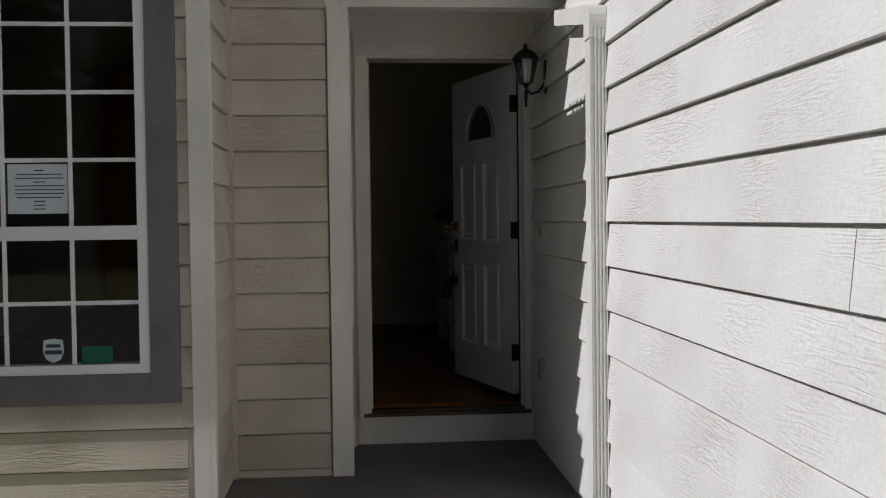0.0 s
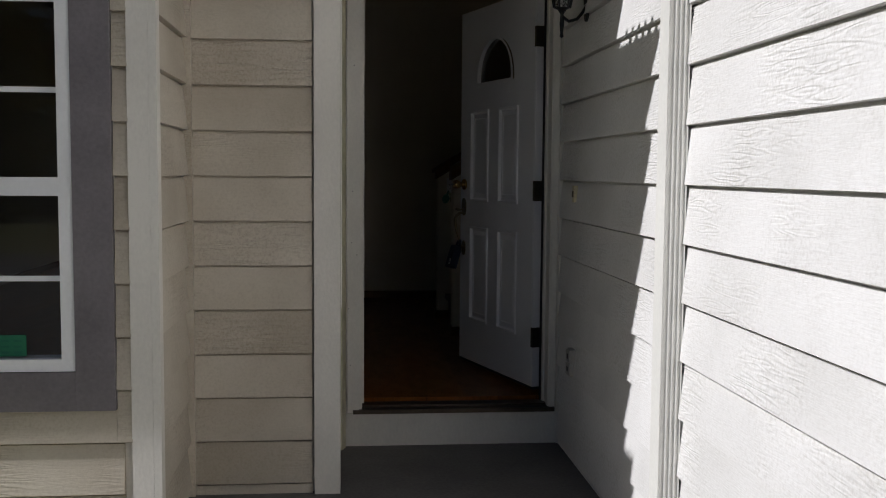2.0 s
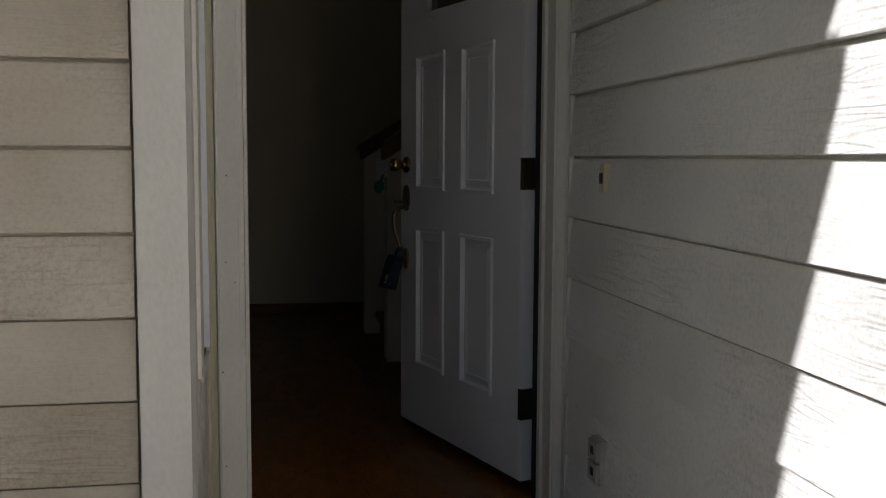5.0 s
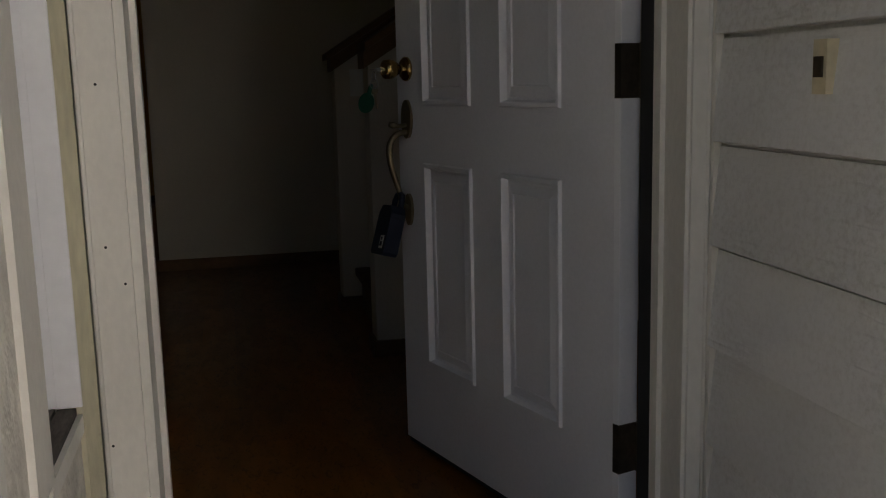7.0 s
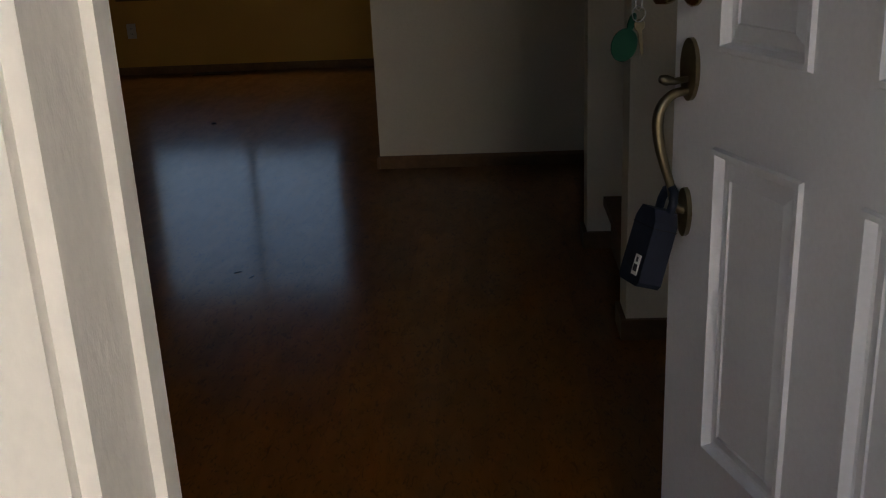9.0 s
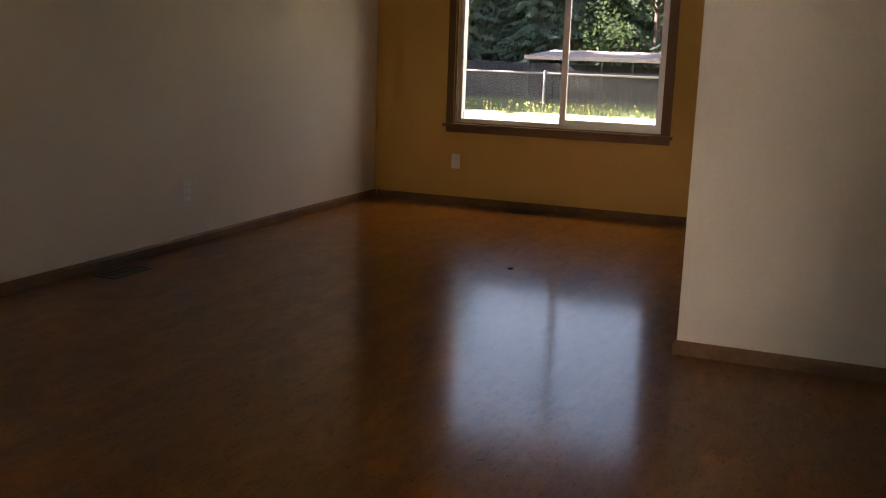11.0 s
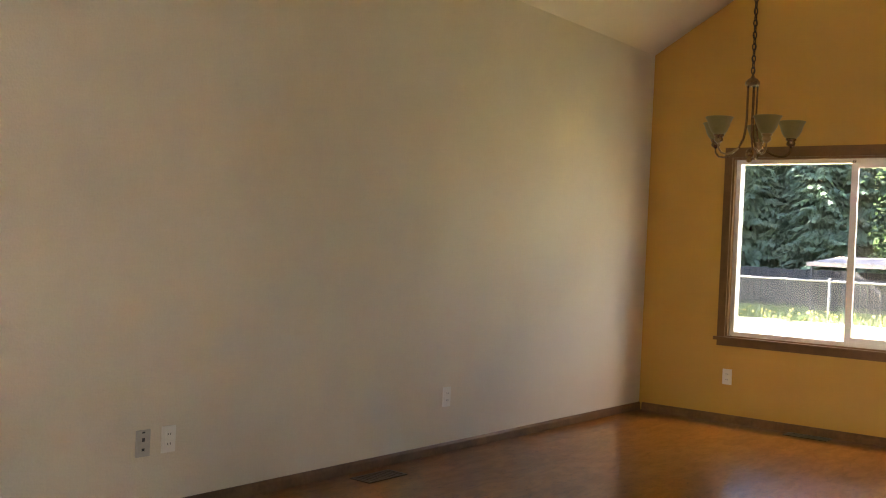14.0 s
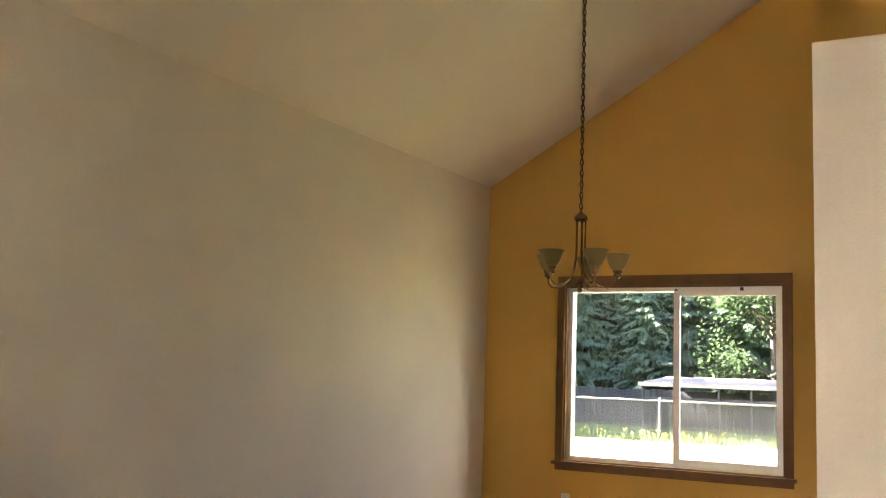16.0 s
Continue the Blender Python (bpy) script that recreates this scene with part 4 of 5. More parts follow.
skirting("baseboard_left", XL, XL + 0.02, YWIN + 0.2, YF)
skirting("baseboard_far", XL + 0.03, 3.0, YF, YF - 0.02)
skirting("baseboard_partition", -0.276, 3.0, YP, YP - 0.02)
skirting("baseboard_partition_end", -0.262, -0.28, YP - 0.02, YP + 0.14)

# window in the gable wall
win = thing("window_2", "white vinyl sliding window in a brown stained wood surround", "window", kind="structure")
FX0, FX1, FZ0, FZ1, MX = WX0, WX1, WZ0, WZ1, -1.785
TW = 0.06
part("casing", boxes((FX0 - TW, FX0, YF - 0.018, YF, FZ0 - 0.0, FZ1 + TW + 0.018)), BROWN, win, bevel=0.004)
part("casing", boxes((FX1, FX1 + TW, YF - 0.018, YF, FZ0 - 0.0, FZ1 + TW + 0.018)), BROWN, win, bevel=0.004)
part("casing", boxes((FX0, FX1, YF - 0.018, YF, FZ1, FZ1 + TW + 0.018)), BROWN, win, bevel=0.004)
part("window_sill", boxes((FX0 - TW - 0.02, FX1 + TW + 0.02, YF - 0.045, YF + 0.0, FZ0 - 0.026, FZ0 - 0.0)), BROWN, win, "brown stained sill", bevel=0.006)
part("apron", boxes((FX0 - TW, FX1 + TW, YF - 0.016, YF, FZ0 - 0.07, FZ0 - 0.026)), BROWN, win, bevel=0.004)
part("lining", boxes((FX0, FX0 + 0.014, YF, YF + 0.06, FZ0, FZ1), (FX1 - 0.014, FX1, YF, YF + 0.06, FZ0, FZ1), (FX0, FX1, YF, YF + 0.06, FZ1 - 0.014, FZ1), (FX0, FX1, YF, YF + 0.06, FZ0, FZ0 + 0.010)), BROWN, win)
F0, F1, G0, G1 = FX0 + 0.014, FX1 - 0.014, FZ0 + 0.010, FZ1 - 0.014
part("window_frame", boxes((F0, F0 + 0.035, YF + 0.045, YF + 0.12, G0, G1), (F1 - 0.03, F1, YF + 0.045, YF + 0.12, G0, G1), (F0 + 0.035, F1 - 0.03, YF + 0.045, YF + 0.12, G0, G0 + 0.03), (F0 + 0.035, F1 - 0.03, YF + 0.045, YF + 0.12, G1 - 0.032, G1)), WHITE, win, bevel=0.003)
part("fixed_sash", boxes((MX - 0.028, MX + 0.004, YF + 0.085, YF + 0.105, G0 + 0.03, G1 - 0.032)), WHITE, win, bevel=0.003)
part("sliding_sash", boxes((MX - 0.02, MX + 0.028, YF + 0.055, YF + 0.08, G0 + 0.03, G1 - 0.032), (F1 - 0.054, F1 - 0.03, YF + 0.055, YF + 0.08, G0 + 0.03, G1 - 0.032), (MX + 0.028, F1 - 0.054, YF + 0.055, YF + 0.08, G0 + 0.03, G0 + 0.065), (MX + 0.028, F1 - 0.054, YF + 0.055, YF + 0.08, G1 - 0.067, G1 - 0.032)), WHITE, win, bevel=0.003)
for a, b, y, z0, z1 in ((F0 + 0.035, MX - 0.028, YF + 0.095, G0 + 0.03, G1 - 0.032), (MX + 0.028, F1 - 0.054, YF + 0.067, G0 + 0.065, G1 - 0.067)):
    ob = part("pane", boxes((a, b, y, y + 0.004, z0, z1)), GLASS, win)
    ob.visible_shadow = False
part("sash_latch", boxes((MX - 0.012, MX + 0.012, YF + 0.045, YF + 0.056, G1 - 0.03, G1 - 0.012), (-1.30, -1.275, YF + 0.042, YF + 0.056, G1 - 0.03, G1 - 0.005)), HINGE, win)

# sockets


def wall_socket(m, label="ivory plastic wall socket", material=PLATE, slots=True):
    ob = thing("wall_socket", label, "socket", m, "sockets along the walls")
    part("plate", boxes((-0.037, 0.037, -0.006, 0.0, -0.06, 0.06)), material, ob, bevel=0.003)
    for z in (-0.022, 0.022):
        f = part("outlet", boxes((-0.017, 0.017, -0.0085, -0.006, z - 0.014, z + 0.014)), material, ob, bevel=0.002)
        if slots:
            part("slots", boxes((-0.008, -0.005, -0.0092, -0.0084, z - 0.004, z + 0.006), (0.005, 0.008, -0.0092, -0.0084, z - 0.004, z + 0.006)), INK, f)
    return ob


LEFTWALL = lambda y, z: pose(XL, y, z, 0, 0, 90)
first = wall_socket(LEFTWALL(2.835, 0.365))
copy_thing(first, LEFTWALL(4.885, 0.365))
copy_thing(first, pose(-2.645, YF, 0.375))
plate = thing("phone_plate", "grey metal cable plate beside a wall socket", "wall plate", LEFTWALL(2.70, 0.362))
part("plate", boxes((-0.036, 0.036, -0.006, 0, -0.059, 0.059)), GREYPLATE, plate, bevel=0.003)
for z0, z1 in ((0.008, 0.024), (-0.034, -0.022), (0.045, 0.052)):
    part("jack", boxes((-0.007, 0.007, -0.0075, -0.006, z0, z1)), INK, plate)

# floor vents


def floor_vent(m, label):
    ob = thing("floor_vent", label, "floor vent", m, "floor vents by the walls")
    part("rim", boxes((-0.155, 0.155, -0.07, -0.056, 0, 0.006), (-0.155, 0.155, 0.056, 0.07, 0, 0.006), (-0.155, -0.14, -0.056, 0.056, 0, 0.006), (0.14, 0.155, -0.056, 0.056, 0, 0.006)), VENT, ob)
    part("well", boxes((-0.14, 0.14, -0.056, 0.056, 0.0005, 0.0015)), BLACK, ob)
    for k in range(10):
        part("slat", boxes((-0.131 + k * 0.028, -0.121 + k * 0.028, -0.056, 0.056, 0.001, 0.005)), VENT, ob)
    return ob


v = floor_vent(pose(-3.225, 4.11, FLOOR_Z, 0, 0, 90), "brown metal floor vent set beside the baseboard")
copy_thing(v, pose(-1.98, 7.39, FLOOR_Z))

# small marks left on the floor
crumb = thing("floor_debris", "small dark crumb lying on the floor", "debris", pose(-1.415, 5.29, FLOOR_Z))
bm = bmesh.new()
bmesh.ops.create_icosphere(bm, subdivisions=1, radius=0.014, matrix=Matrix.Translation((0, 0, 0.006)) @ Matrix.Diagonal((1.3, 0.9, 0.5, 1)))
part("crumb", bm, INK, crumb)
for x, y, r in ((-0.62, 2.62, 30), (-0.56, 2.57, 70)):
    c = thing("floor_debris", "thin dark splinter lying on the floor", "debris", pose(x, y, FLOOR_Z, 0, 0, r))
    part("splinter", boxes((-0.014, 0.014, -0.0015, 0.0015, 0, 0.002)), INK, c)

# ---- stairs with sloping half walls ----


def stair_wall(name, x0, y0, y1, top, label, d=0.035):
    """A half wall whose capped top climbs with the stairs."""
    bm = bmesh.new()
    x1 = 4.2
    prism(bm, [(x0, 0), (x1, 0), (x1, top + (x1 - x0) * 0.63), (x0, top)], "y", y0, y1)
    w = structure(name, bm, OFFWHITE, label, "half wall")
    bm = bmesh.new()
    prism(bm, [(x0 - d, top - d * 0.63), (x1, top + (x1 - x0) * 0.63), (x1, top + (x1 - x0) * 0.63 + 0.03), (x0 - d, top - d * 0.63 + 0.028)], "y", y0 - 0.03, y1 + 0.03)
    part("cap", bm, BROWN, w, "brown stained sloping cap", bevel=0.005)
    bm = bmesh.new()
    prism(bm, [(x0 - 0.016, top - 0.07), (x1, top + (x1 - x0) * 0.63 - 0.06), (x1, top + (x1 - x0) * 0.63 - 0.001), (x0 - 0.016, top - 0.012)], "y", y0 - 0.016, y1 + 0.016)
    part("cap_moulding", bm, BROWN, w, bevel=0.004)
    part("baseboard", boxes((x0 - 0.014, x1, y0 - 0.014, y0, 0, 0.083), (x0 - 0.014, x0, y0, y1, 0, 0.083)), BASE, w, bevel=0.003)
    return w


stair_wall("wall_stair_far", 0.615, 2.79, 2.91, 1.15, "off-white half wall with a sloping brown cap beside the stairs")
stair_wall("wall_stair_near", 0.648, 1.99, 2.12, 1.15, "off-white half wall with a sloping brown cap at the foot of the stairs", 0.012)
stairs = tagged(part("stairs", boxes((0.70, 0.72, 2.12, 2.788, 0, 0.18)), BASE), "brown wooden stairs between two half walls", "stairs", kind="structure")
for k in range(9):
    part("tread", boxes((0.672 + 0.27 * k, 0.972 + 0.27 * k, 2.12, 2.788, 0.18 + 0.18 * k, 0.212 + 0.18 * k)), BASE, stairs, bevel=0.012)
    part("riser", boxes((0.97 + 0.27 * k, 0.99 + 0.27 * k, 2.12, 2.788, 0.212 + 0.18 * k, 0.36 + 0.18 * k)), BASE, stairs)
sw = thing("light_switch", "ivory light switch on the half wall", "switch", pose(0.715, 2.79, 1.03))
part("plate", boxes((-0.035, 0.035, -0.006, 0, -0.058, 0.058)), PLATE, sw, bevel=0.003)
part("toggle", boxes((-0.005, 0.005, -0.016, -0.006, -0.006, 0.012)), PLATE, sw, bevel=0.002)

# ---- chandelier ----
CX, CY, CZ = -1.691, 5.250, 1.826
CTOP = CZ + (EAVE + (CX - XL) * SLOPE - CZ) / 0.94
chan = thing("chandelier", "antique bronze chandelier with five unlit frosted bell shades", "chandelier", pose(CX, CY, CZ) @ Matrix.Scale(0.94, 4))
bm = bmesh.new()
lathe(bm, [(0.0, -0.012), (0.012, -0.008), (0.016, 0.004), (0.011, 0.016), (0.02, 0.03), (0.024, 0.042), (0.016, 0.056), (0.01, 0.066)], sides=18)
part("finial", bm, BRONZE, chan, smooth=True)
bm = bmesh.new()
lathe(bm, [(0.034, 0.425), (0.042, 0.435), (0.04, 0.45), (0.028, 0.465), (0.012, 0.475), (0.006, 0.49), (0.0, 0.495)], sides=20)
part("crown", bm, BRONZE, chan, smooth=True)
for k in range(5):
    a = math.tau * k / 5 + radians(-46)
    c, s = math.cos(a), math.sin(a)
    bm = bmesh.new()
    prof = [(0.029, 0.44), (0.028, 0.25), (0.031, 0.20), (0.042, 0.13), (0.075, 0.07), (0.12, 0.038), (0.165, 0.024), (0.20, 0.03), (0.222, 0.055), (0.224, 0.085)]
    pts = [Vector((r * c, r * s, h)) for r, h in prof]
    fine_ = [p.lerp(q, f) for p, q in zip(pts, pts[1:]) for f in (0, 0.5)] + [pts[-1]]
    tube(bm, fine_, 0.0056, 8)
    arm = part("arm", bm, BRONZE, chan, smooth=True)
    bm = bmesh.new()
    lathe(bm, [(0.008, 0.08), (0.022, 0.092), (0.026, 0.10), (0.02, 0.115), (0.03, 0.122), (0.028, 0.13)], (0.224 * c, 0.224 * s, 0), 16)
    part("shade_holder", bm, BRONZE, arm, smooth=True)
    bm = bmesh.new()
    lathe(bm, [(0.026, 0.128), (0.042, 0.145), (0.055, 0.17), (0.064, 0.20), (0.075, 0.222), (0.079, 0.226), (0.075, 0.228), (0.061, 0.20), (0.052, 0.172), (0.039, 0.149), (0.024, 0.132)], (0.224 * c, 0.224 * s, 0), 24)
    part("shade", bm, FROST, chan, "frosted cream glass bell shade", smooth=True)
n = int((CTOP - CZ - 0.52) / 0.034)
chain = part("chain", boxes((-0.002, 0.002, -0.002, 0.002, 0.50, 0.505)), BRONZE, chan)
bm = bmesh.new()
tube(bm, [(0.010 * math.cos(a), 0, 0.021 * math.sin(a)) for a in np.linspace(0, math.tau, 13)], 0.0036, 6, closed=False)
finish(bm)
link = bpy.data.meshes.new("chain_link")
bm.to_mesh(link)
bm.free()
link.materials.append(CHAINMETAL)
for k in range(n + 1):
    ob = new("chain_link", link)
    ob.parent = chain
    ob.matrix_local = pose(0, 0, 0.515 + 0.034 * k, 0, 0, 45 + 90 * (k % 2))
bm = bmesh.new()
tube(bm, [(0.006 * math.sin(k * 1.3), 0.006 * math.cos(k * 1.3), 0.5 + (CTOP - CZ - 0.5) * k / 60) for k in range(61)], 0.0022, 5)
part("cord", bm, CHAINMETAL, chan)
bm = bmesh.new()
lathe(bm, [(0.06, CTOP - CZ + 0.03), (0.06, CTOP - CZ - 0.02), (0.03, CTOP - CZ - 0.05), (0.008, CTOP - CZ - 0.06)], sides=20)
part("ceiling_rose", bm, BRONZE, chan, smooth=True)

# ---- back yard ----
# laid out at a scale of 1 to 1.45 round the doorway, then spread to its true distance
GZ = 0.19
HUB = Matrix.Translation((0.31, 0.04, 1.32))
YARD = HUB @ Matrix.Scale(1.45, 4) @ HUB.inverted()
fence = thing("chain_link_fence", "galvanised chain-link fence across the back yard", "fence", YARD)
FY = 19.0
for x in (-12.4, -10.0, -7.65, -5.31, -2.9, -0.5, 1.9):
    bm = bmesh.new()
    tube(bm, [(x, FY, GZ - 0.1), (x, FY, 0.985)], 0.028, 8)
    p = part("post", bm, GALV, fence, smooth=True)
    bm = bmesh.new()
    lathe(bm, [(0.032, 0.98), (0.03, 1.0), (0.012, 1.02), (0.0, 1.024)], (x, FY, 0), 10)
    part("cap", bm, GALV, p, smooth=True)
bm = bmesh.new()
tube(bm, [(-12.4, FY, 0.96), (1.9, FY, 0.96)], 0.022, 8)
part("top_rail", bm, GALV, fence, smooth=True)
bm = bmesh.new()
x, top, bot = -12.4, 0.95, GZ
while x < 1.9:
    for s in (-1, 1):
        a, b = (x, bot), (x + s * (top - bot), top)
        bm.faces.new([bm.verts.new(p) for p in ((a[0] - 0.0019, FY - 0.004 * s, a[1]), (a[0] + 0.0019, FY - 0.004 * s, a[1]), (b[0] + 0.0019, FY - 0.004 * s, b[1]), (b[0] - 0.0019, FY - 0.004 * s, b[1]))])
    x += 0.05
tagged(part("wire_mesh", bm, GALV, fence), kind="stuff")

# board fence and lean-to
bf = thing("board_fence", "weathered grey board fence behind the wire fence", "fence", YARD)
bm = boxes((0, 0.145, 0, 0.02, GZ, 1.12))
finish(bm, 0.004)
me = bpy.data.meshes.new("board")
bm.to_mesh(me)
bm.free()
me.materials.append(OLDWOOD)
random.seed(7)
for k in range(90):
    ob = new("board", me)
    ob.parent = bf
    ob.matrix_local = pose(-14.0 + 0.155 * k, 24.0 + random.uniform(-0.012, 0.012), random.uniform(-0.02, 0.02))
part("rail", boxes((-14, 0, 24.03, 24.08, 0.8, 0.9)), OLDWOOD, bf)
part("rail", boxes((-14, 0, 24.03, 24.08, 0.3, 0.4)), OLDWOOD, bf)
leanto = thing("lean_to", "open lean-to shelter with a pale sheet roof on white posts", "shelter", YARD)
bm = bmesh.new()
prism(bm, [(21.8, 1.25), (24.1, 1.42), (24.1, 1.46), (21.8, 1.30)], "x", -6.62, 0.5)
part("roof", bm, TIN, leanto)
part("fascia", boxes((-6.64, 0.5, 21.77, 21.8, 1.22, 1.31)), TIN, leanto, "pale weathered fascia")
for k in range(18):
    part("roof_rib", boxes((-6.5 + 0.4 * k, -6.46 + 0.4 * k, 21.8, 21.83, 1.31, 1.335)), TIN, leanto)
for x in (-6.55, -4.85, -4.16, -2.6, -1.0):
    part("post", boxes((x - 0.02, x + 0.02, 21.82, 21.86, GZ, 1.25)), OLDPOST, leanto)
part("rail", boxes((-6.55, 0.5, 21.84, 21.88, 0.28, 0.32)), OLDPOST, leanto)
part("rail", boxes((-6.55, 0.5, 21.84, 21.88, 0.95, 0.99)), OLDPOST, leanto)

# dandelion-like flowers and tall grass at the fence foot
random.seed(11)
bm, bg = bmesh.new(), bmesh.new()
CLUMPS = [random.uniform(-11, 1) for k in range(7)] + [-7.2, -6.5, -5.9, -4.4, -3.6, -3.4]
for k in range(150):
    x, y = random.choice(CLUMPS) + random.gauss(0, 0.35), FY - abs(random.gauss(0.25, 0.35))
    h = random.uniform(0.04, 0.24)
    lean = random.uniform(-0.05, 0.05)
    bg.faces.new([bg.verts.new(p) for p in ((x - 0.006, y, GZ), (x + 0.006, y, GZ), (x + lean, y, GZ + h))])
    if random.random() < 0.75:
        r = random.uniform(0.007, 0.013)
        lathe(bm, [(0.0, -0.01), (r, 0.0), (r * 0.7, 0.014), (0.0, 0.018)], (x + lean, y, GZ + h), 6)
tagged(part("wildflowers", bm, PETAL, m=YARD), "yellow wildflowers growing along the fence", "flowers", kind="stuff")
for k in range(7000):
    x, y = random.uniform(-12, 1.5), FY + (random.uniform(0.1, 4.4) if k % 6 else -abs(random.gauss(0.04, 0.08)))
    h = random.uniform(0.04, 0.19)
    lx, ly = random.uniform(-0.08, 0.08), random.uniform(-0.05, 0.05)
    bg.faces.new([bg.verts.new(p) for p in ((x - 0.012, y, GZ), (x + 0.012, y, GZ), (x + lx, y + ly, GZ + h))])
tagged(part("tall_grass", bg, LEAF, m=YARD), "uncut grass along the fence", "grass", kind="stuff")

# ---- trees ----
TZ = -0.30


def conifer(seed, height, label):
    """A fir: tapered trunk, whorls of drooping boughs, each a fan of many small sprays."""
    rnd = random.Random(seed)
    tree = thing("conifer_tree", label, "tree", group="conifers behind the yard")
    bm = bmesh.new()
    tube(bm, [(0, 0, -0.4), (0.05, 0, height * 0.5), (0, 0, height)], [0.22, 0.13, 0.02], 8)
    part("trunk", bm, BARK, tree, smooth=True)
    verts, faces = [], []
    z = 0.5
    while z < height - 0.3:
        reach = (height - z) * 0.33 + 0.5
        for k in range(rnd.randint(7, 9)):
            a = rnd.uniform(0, math.tau)
            r = reach * rnd.uniform(0.7, 1.12)
            droop, up = rnd.uniform(0.16, 0.38), rnd.uniform(0.0, 0.15)
            c, s = math.cos(a), math.sin(a)
            n_ = max(8, int(r * 9))
            for j in range(n_):
                f = (j + 0.6) / n_
                d = r * f
                zz = z + up * d - droop * d * d / max(r, 0.5) + rnd.uniform(-0.04, 0.04)
                half = 0.32 * (1 - f) + 0.14
                for side in (-1, 1):
                    b = a + side * rnd.uniform(0.55, 1.0)
                    ln = half * rnd.uniform(0.8, 1.5)
                    cb, sb = math.cos(b), math.sin(b)
                    px, py = d * c, d * s
                    tip = (px + cb * ln, py + sb * ln, zz - ln * rnd.uniform(0.35, 1.1))
                    wd = 0.06 + 0.05 * rnd.random()
                    i = len(verts)
                    verts += [(px, py, zz), (px + cb * ln * 0.5 - sb * wd, py + sb * ln * 0.5 + cb * wd, zz - ln * 0.22), tip, (px + cb * ln * 0.5 + sb * wd, py + sb * ln * 0.5 - cb * wd, zz - ln * 0.3)]
                    faces.append((i, i + 1, i + 2, i + 3))
        z += rnd.uniform(0.16, 0.26)
    me = bpy.data.meshes.new("crown")
    me.from_pydata(verts, [], faces)
    me.materials.append(NEEDLE)
    ob = new("crown", me)
    ob.parent = tree
    return tree


firs = [conifer(1, 10.0, "dense dark blue-green fir tree behind the fence"), conifer(2, 8.5, "dense dark blue-green fir tree behind the fence")]
random.seed(33)
SPOTS = [(-11.2 + 0.95 * k + random.uniform(-0.3, 0.3), 27.0 + random.uniform(0, 1.2)) for k in range(12)]
SPOTS += [(-14.0 + 1.2 * k + random.uniform(-0.4, 0.4), 29.4 + random.uniform(0, 1.6)) for k in range(13)]
SPOTS += [(-16 + 1.7 * k + random.uniform(-0.4, 0.4), 31.0 + random.uniform(0, 2)) for k in range(11)]
SPOTS += [(-24 + 1.9 * k + random.uniform(-0.4, 0.4), 35.5 + random.uniform(0, 2)) for k in range(17)]
random.seed(21)
for k, (x, y) in enumerate(SPOTS):
    m = YARD @ pose(x, y, TZ, 0, 0, random.uniform(0, 360))
    if k < 2:
        firs[k].matrix_world = m @ Matrix.Scale(0.64, 4)
    else:
        t = copy_thing(firs[k % 2], m @ Matrix.Scale((0.62 if y < 28.5 else 0.66 if y < 35 else 0.74) * random.uniform(0.9, 1.15), 4))


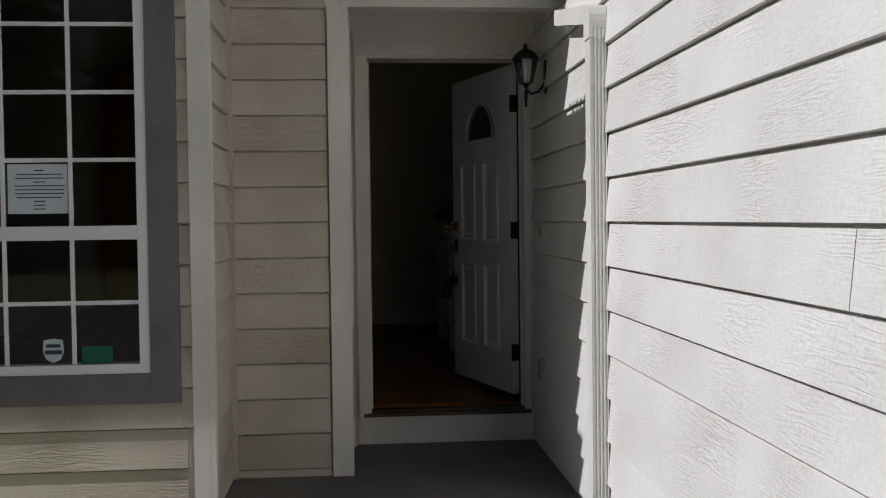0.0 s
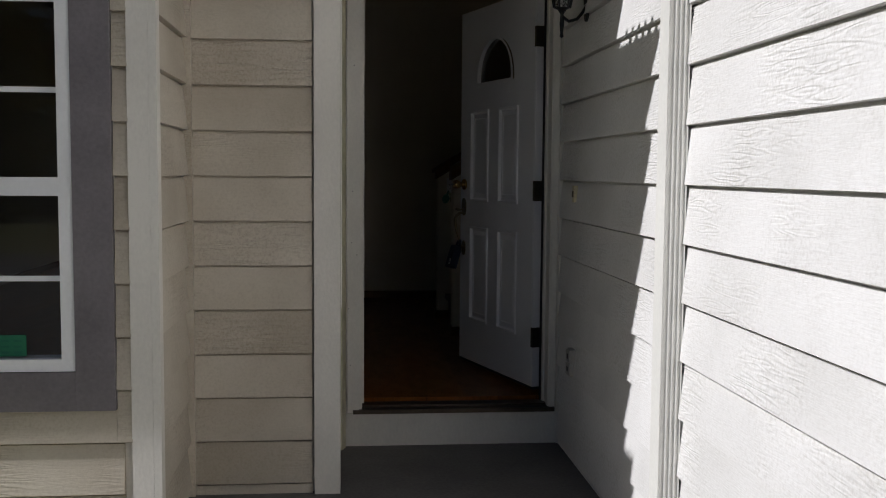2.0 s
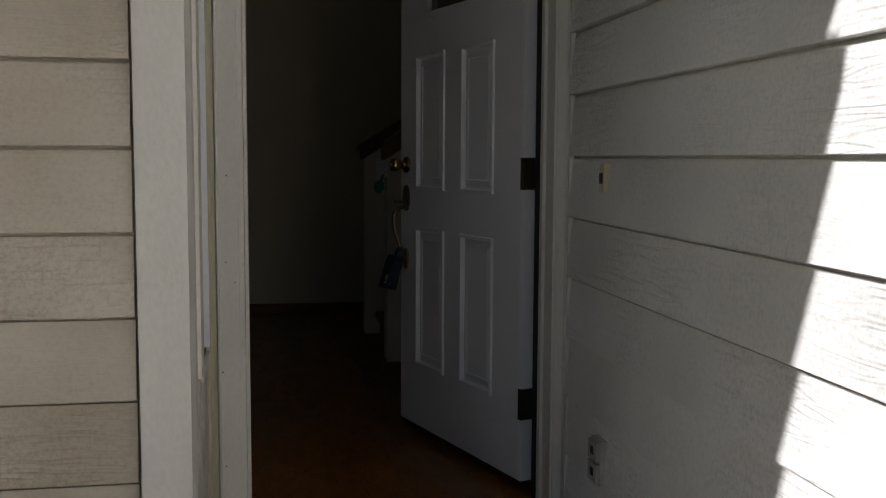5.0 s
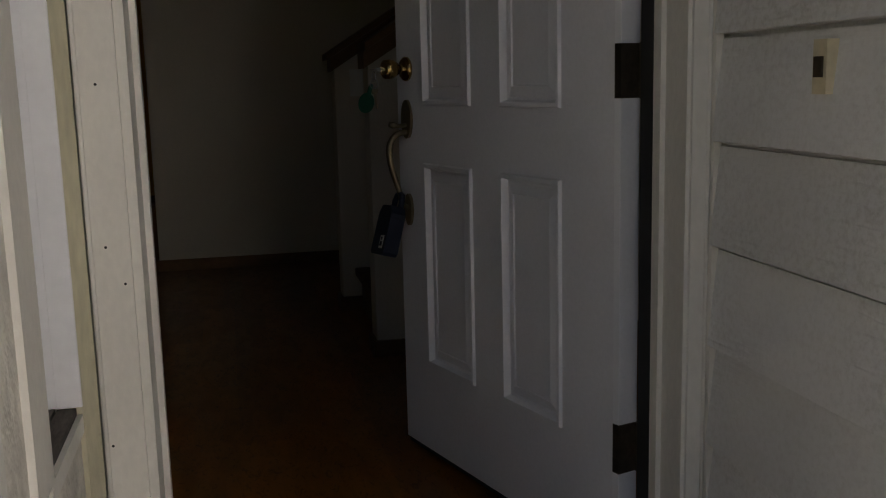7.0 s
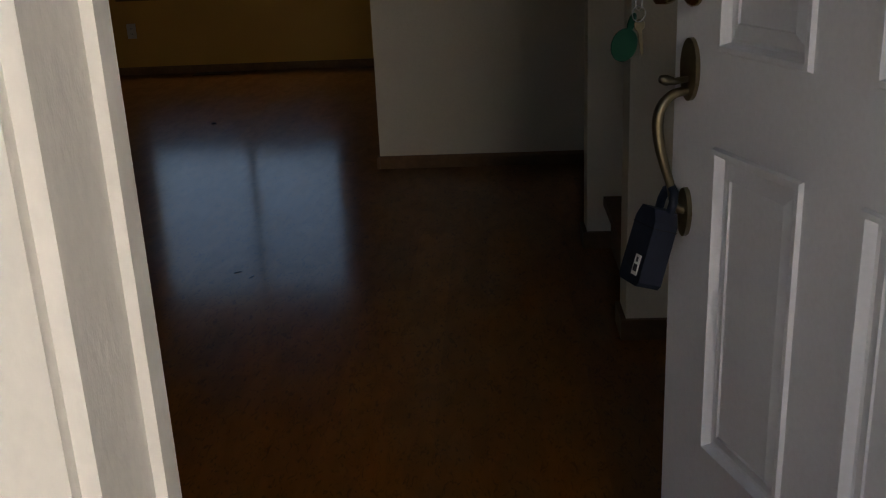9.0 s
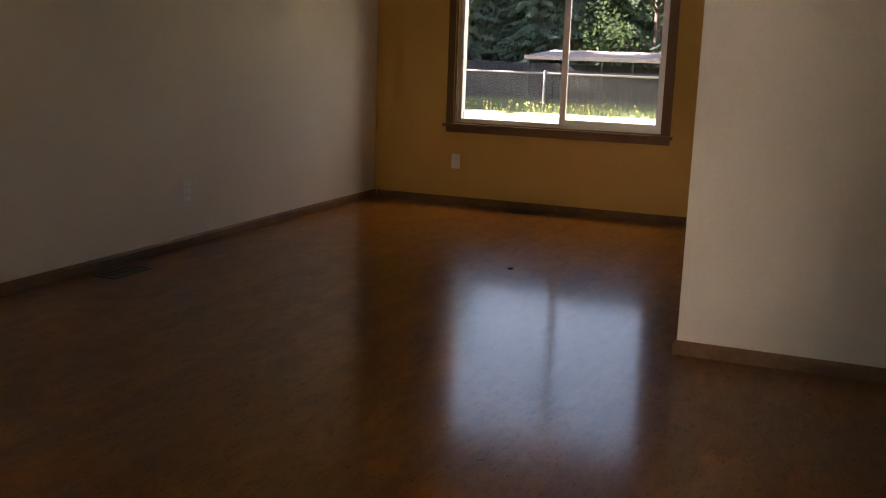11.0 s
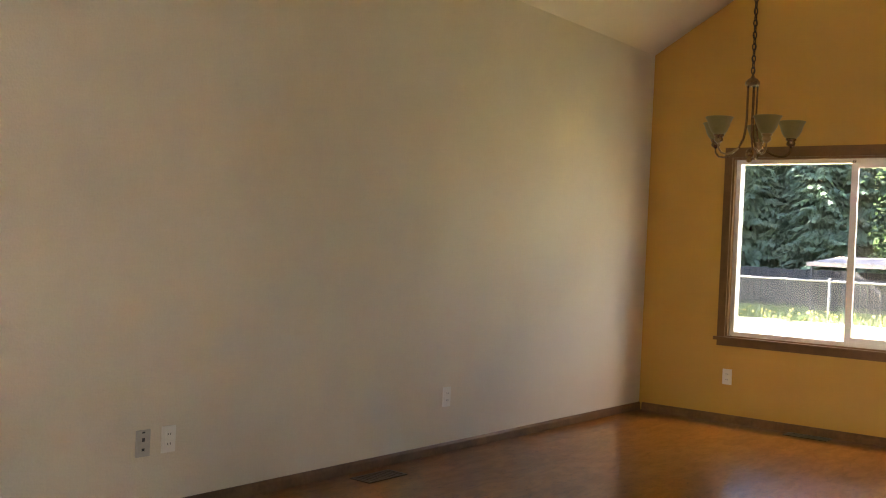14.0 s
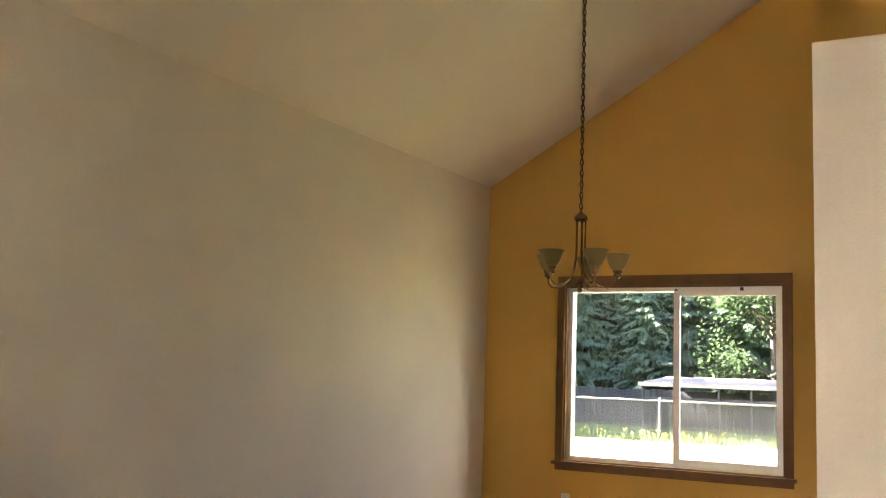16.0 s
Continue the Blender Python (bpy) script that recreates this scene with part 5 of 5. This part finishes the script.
# unseen tall firs, added along the side of the yard to keep it in shade
for k in range(10):
    tall = 1.1 if k == 1 else random.uniform(1.65, 1.9)
    copy_thing(firs[k % 2], YARD @ pose(-17.5 + random.uniform(-1.2, 1.2), 19.9 + 2.6 * k + (1.9 if k > 1 else 0), TZ, 0, 0, random.uniform(0, 360)) @ Matrix.Scale(tall, 4))
# three lower firs out of view, added to shade the board fence and lean-to
for k in range(3):
    copy_thing(firs[k % 2], YARD @ pose(-14.5, 20.6 + 1.5 * k, TZ, 0, 0, random.uniform(0, 360)) @ Matrix.Scale(0.95, 4))


# the trees across the street, which the front window mirrors
for k in range(12):
    copy_thing(firs[k % 2], pose(-24 + 3.1 * k, -30 + random.uniform(-3, 3), -0.32, 0, 0, random.uniform(0, 360)) @ Matrix.Scale(random.uniform(0.9, 1.5), 4))


def broadleaf(seed):
    rnd = random.Random(seed)
    tree = thing("broadleaf_tree", "light green broadleaf tree among the firs", "tree")
    bm = bmesh.new()
    tube(bm, [(0, 0, -0.3), (0.1, 0, 2.0), (0.0, 0.1, 5.5)], [0.16, 0.12, 0.04], 8)
    limbs = []
    for k in range(9):
        a, h = rnd.uniform(0, math.tau), rnd.uniform(1.6, 4.2)
        e = (1.5 * math.cos(a), 1.5 * math.sin(a), h + rnd.uniform(0.6, 1.8))
        tube(bm, [(0.05, 0, h), (e[0] * 0.5, e[1] * 0.5, (h + e[2]) / 2 + 0.15), e], [0.06, 0.04, 0.015], 6)
        limbs.append(e)
    part("trunk", bm, BARK, tree, smooth=True)
    verts, faces = [], []
    for k in range(5200):
        e = rnd.choice(limbs + [(0, 0, 5.2), (0.3, 0.2, 4.3)])
        p = Vector(e) + Vector((rnd.gauss(0, 0.42), rnd.gauss(0, 0.42), rnd.gauss(0, 0.36)))
        u = Vector((rnd.uniform(-1, 1), rnd.uniform(-1, 1), rnd.uniform(-0.6, 0.6))).normalized()
        v = u.orthogonal().normalized()
        s = rnd.uniform(0.05, 0.1)
        i = len(verts)
        verts += [p - u * s, p + v * s * 0.55, p + u * s, p - v * s * 0.55]
        faces.append((i, i + 1, i + 2, i + 3))
    me = bpy.data.meshes.new("crown")
    me.from_pydata([tuple(q) for q in verts], [], faces)
    me.materials.append(LEAFDARK)
    ob = new("crown", me)
    ob.parent = tree
    return tree


bl = broadleaf(5)
bl.matrix_world = YARD @ pose(-4.6, 26.4, TZ) @ Matrix.Scale(0.8, 4)
copy_thing(bl, YARD @ pose(-3.3, 26.8, TZ, 0, 0, 120) @ Matrix.Scale(0.85, 4))
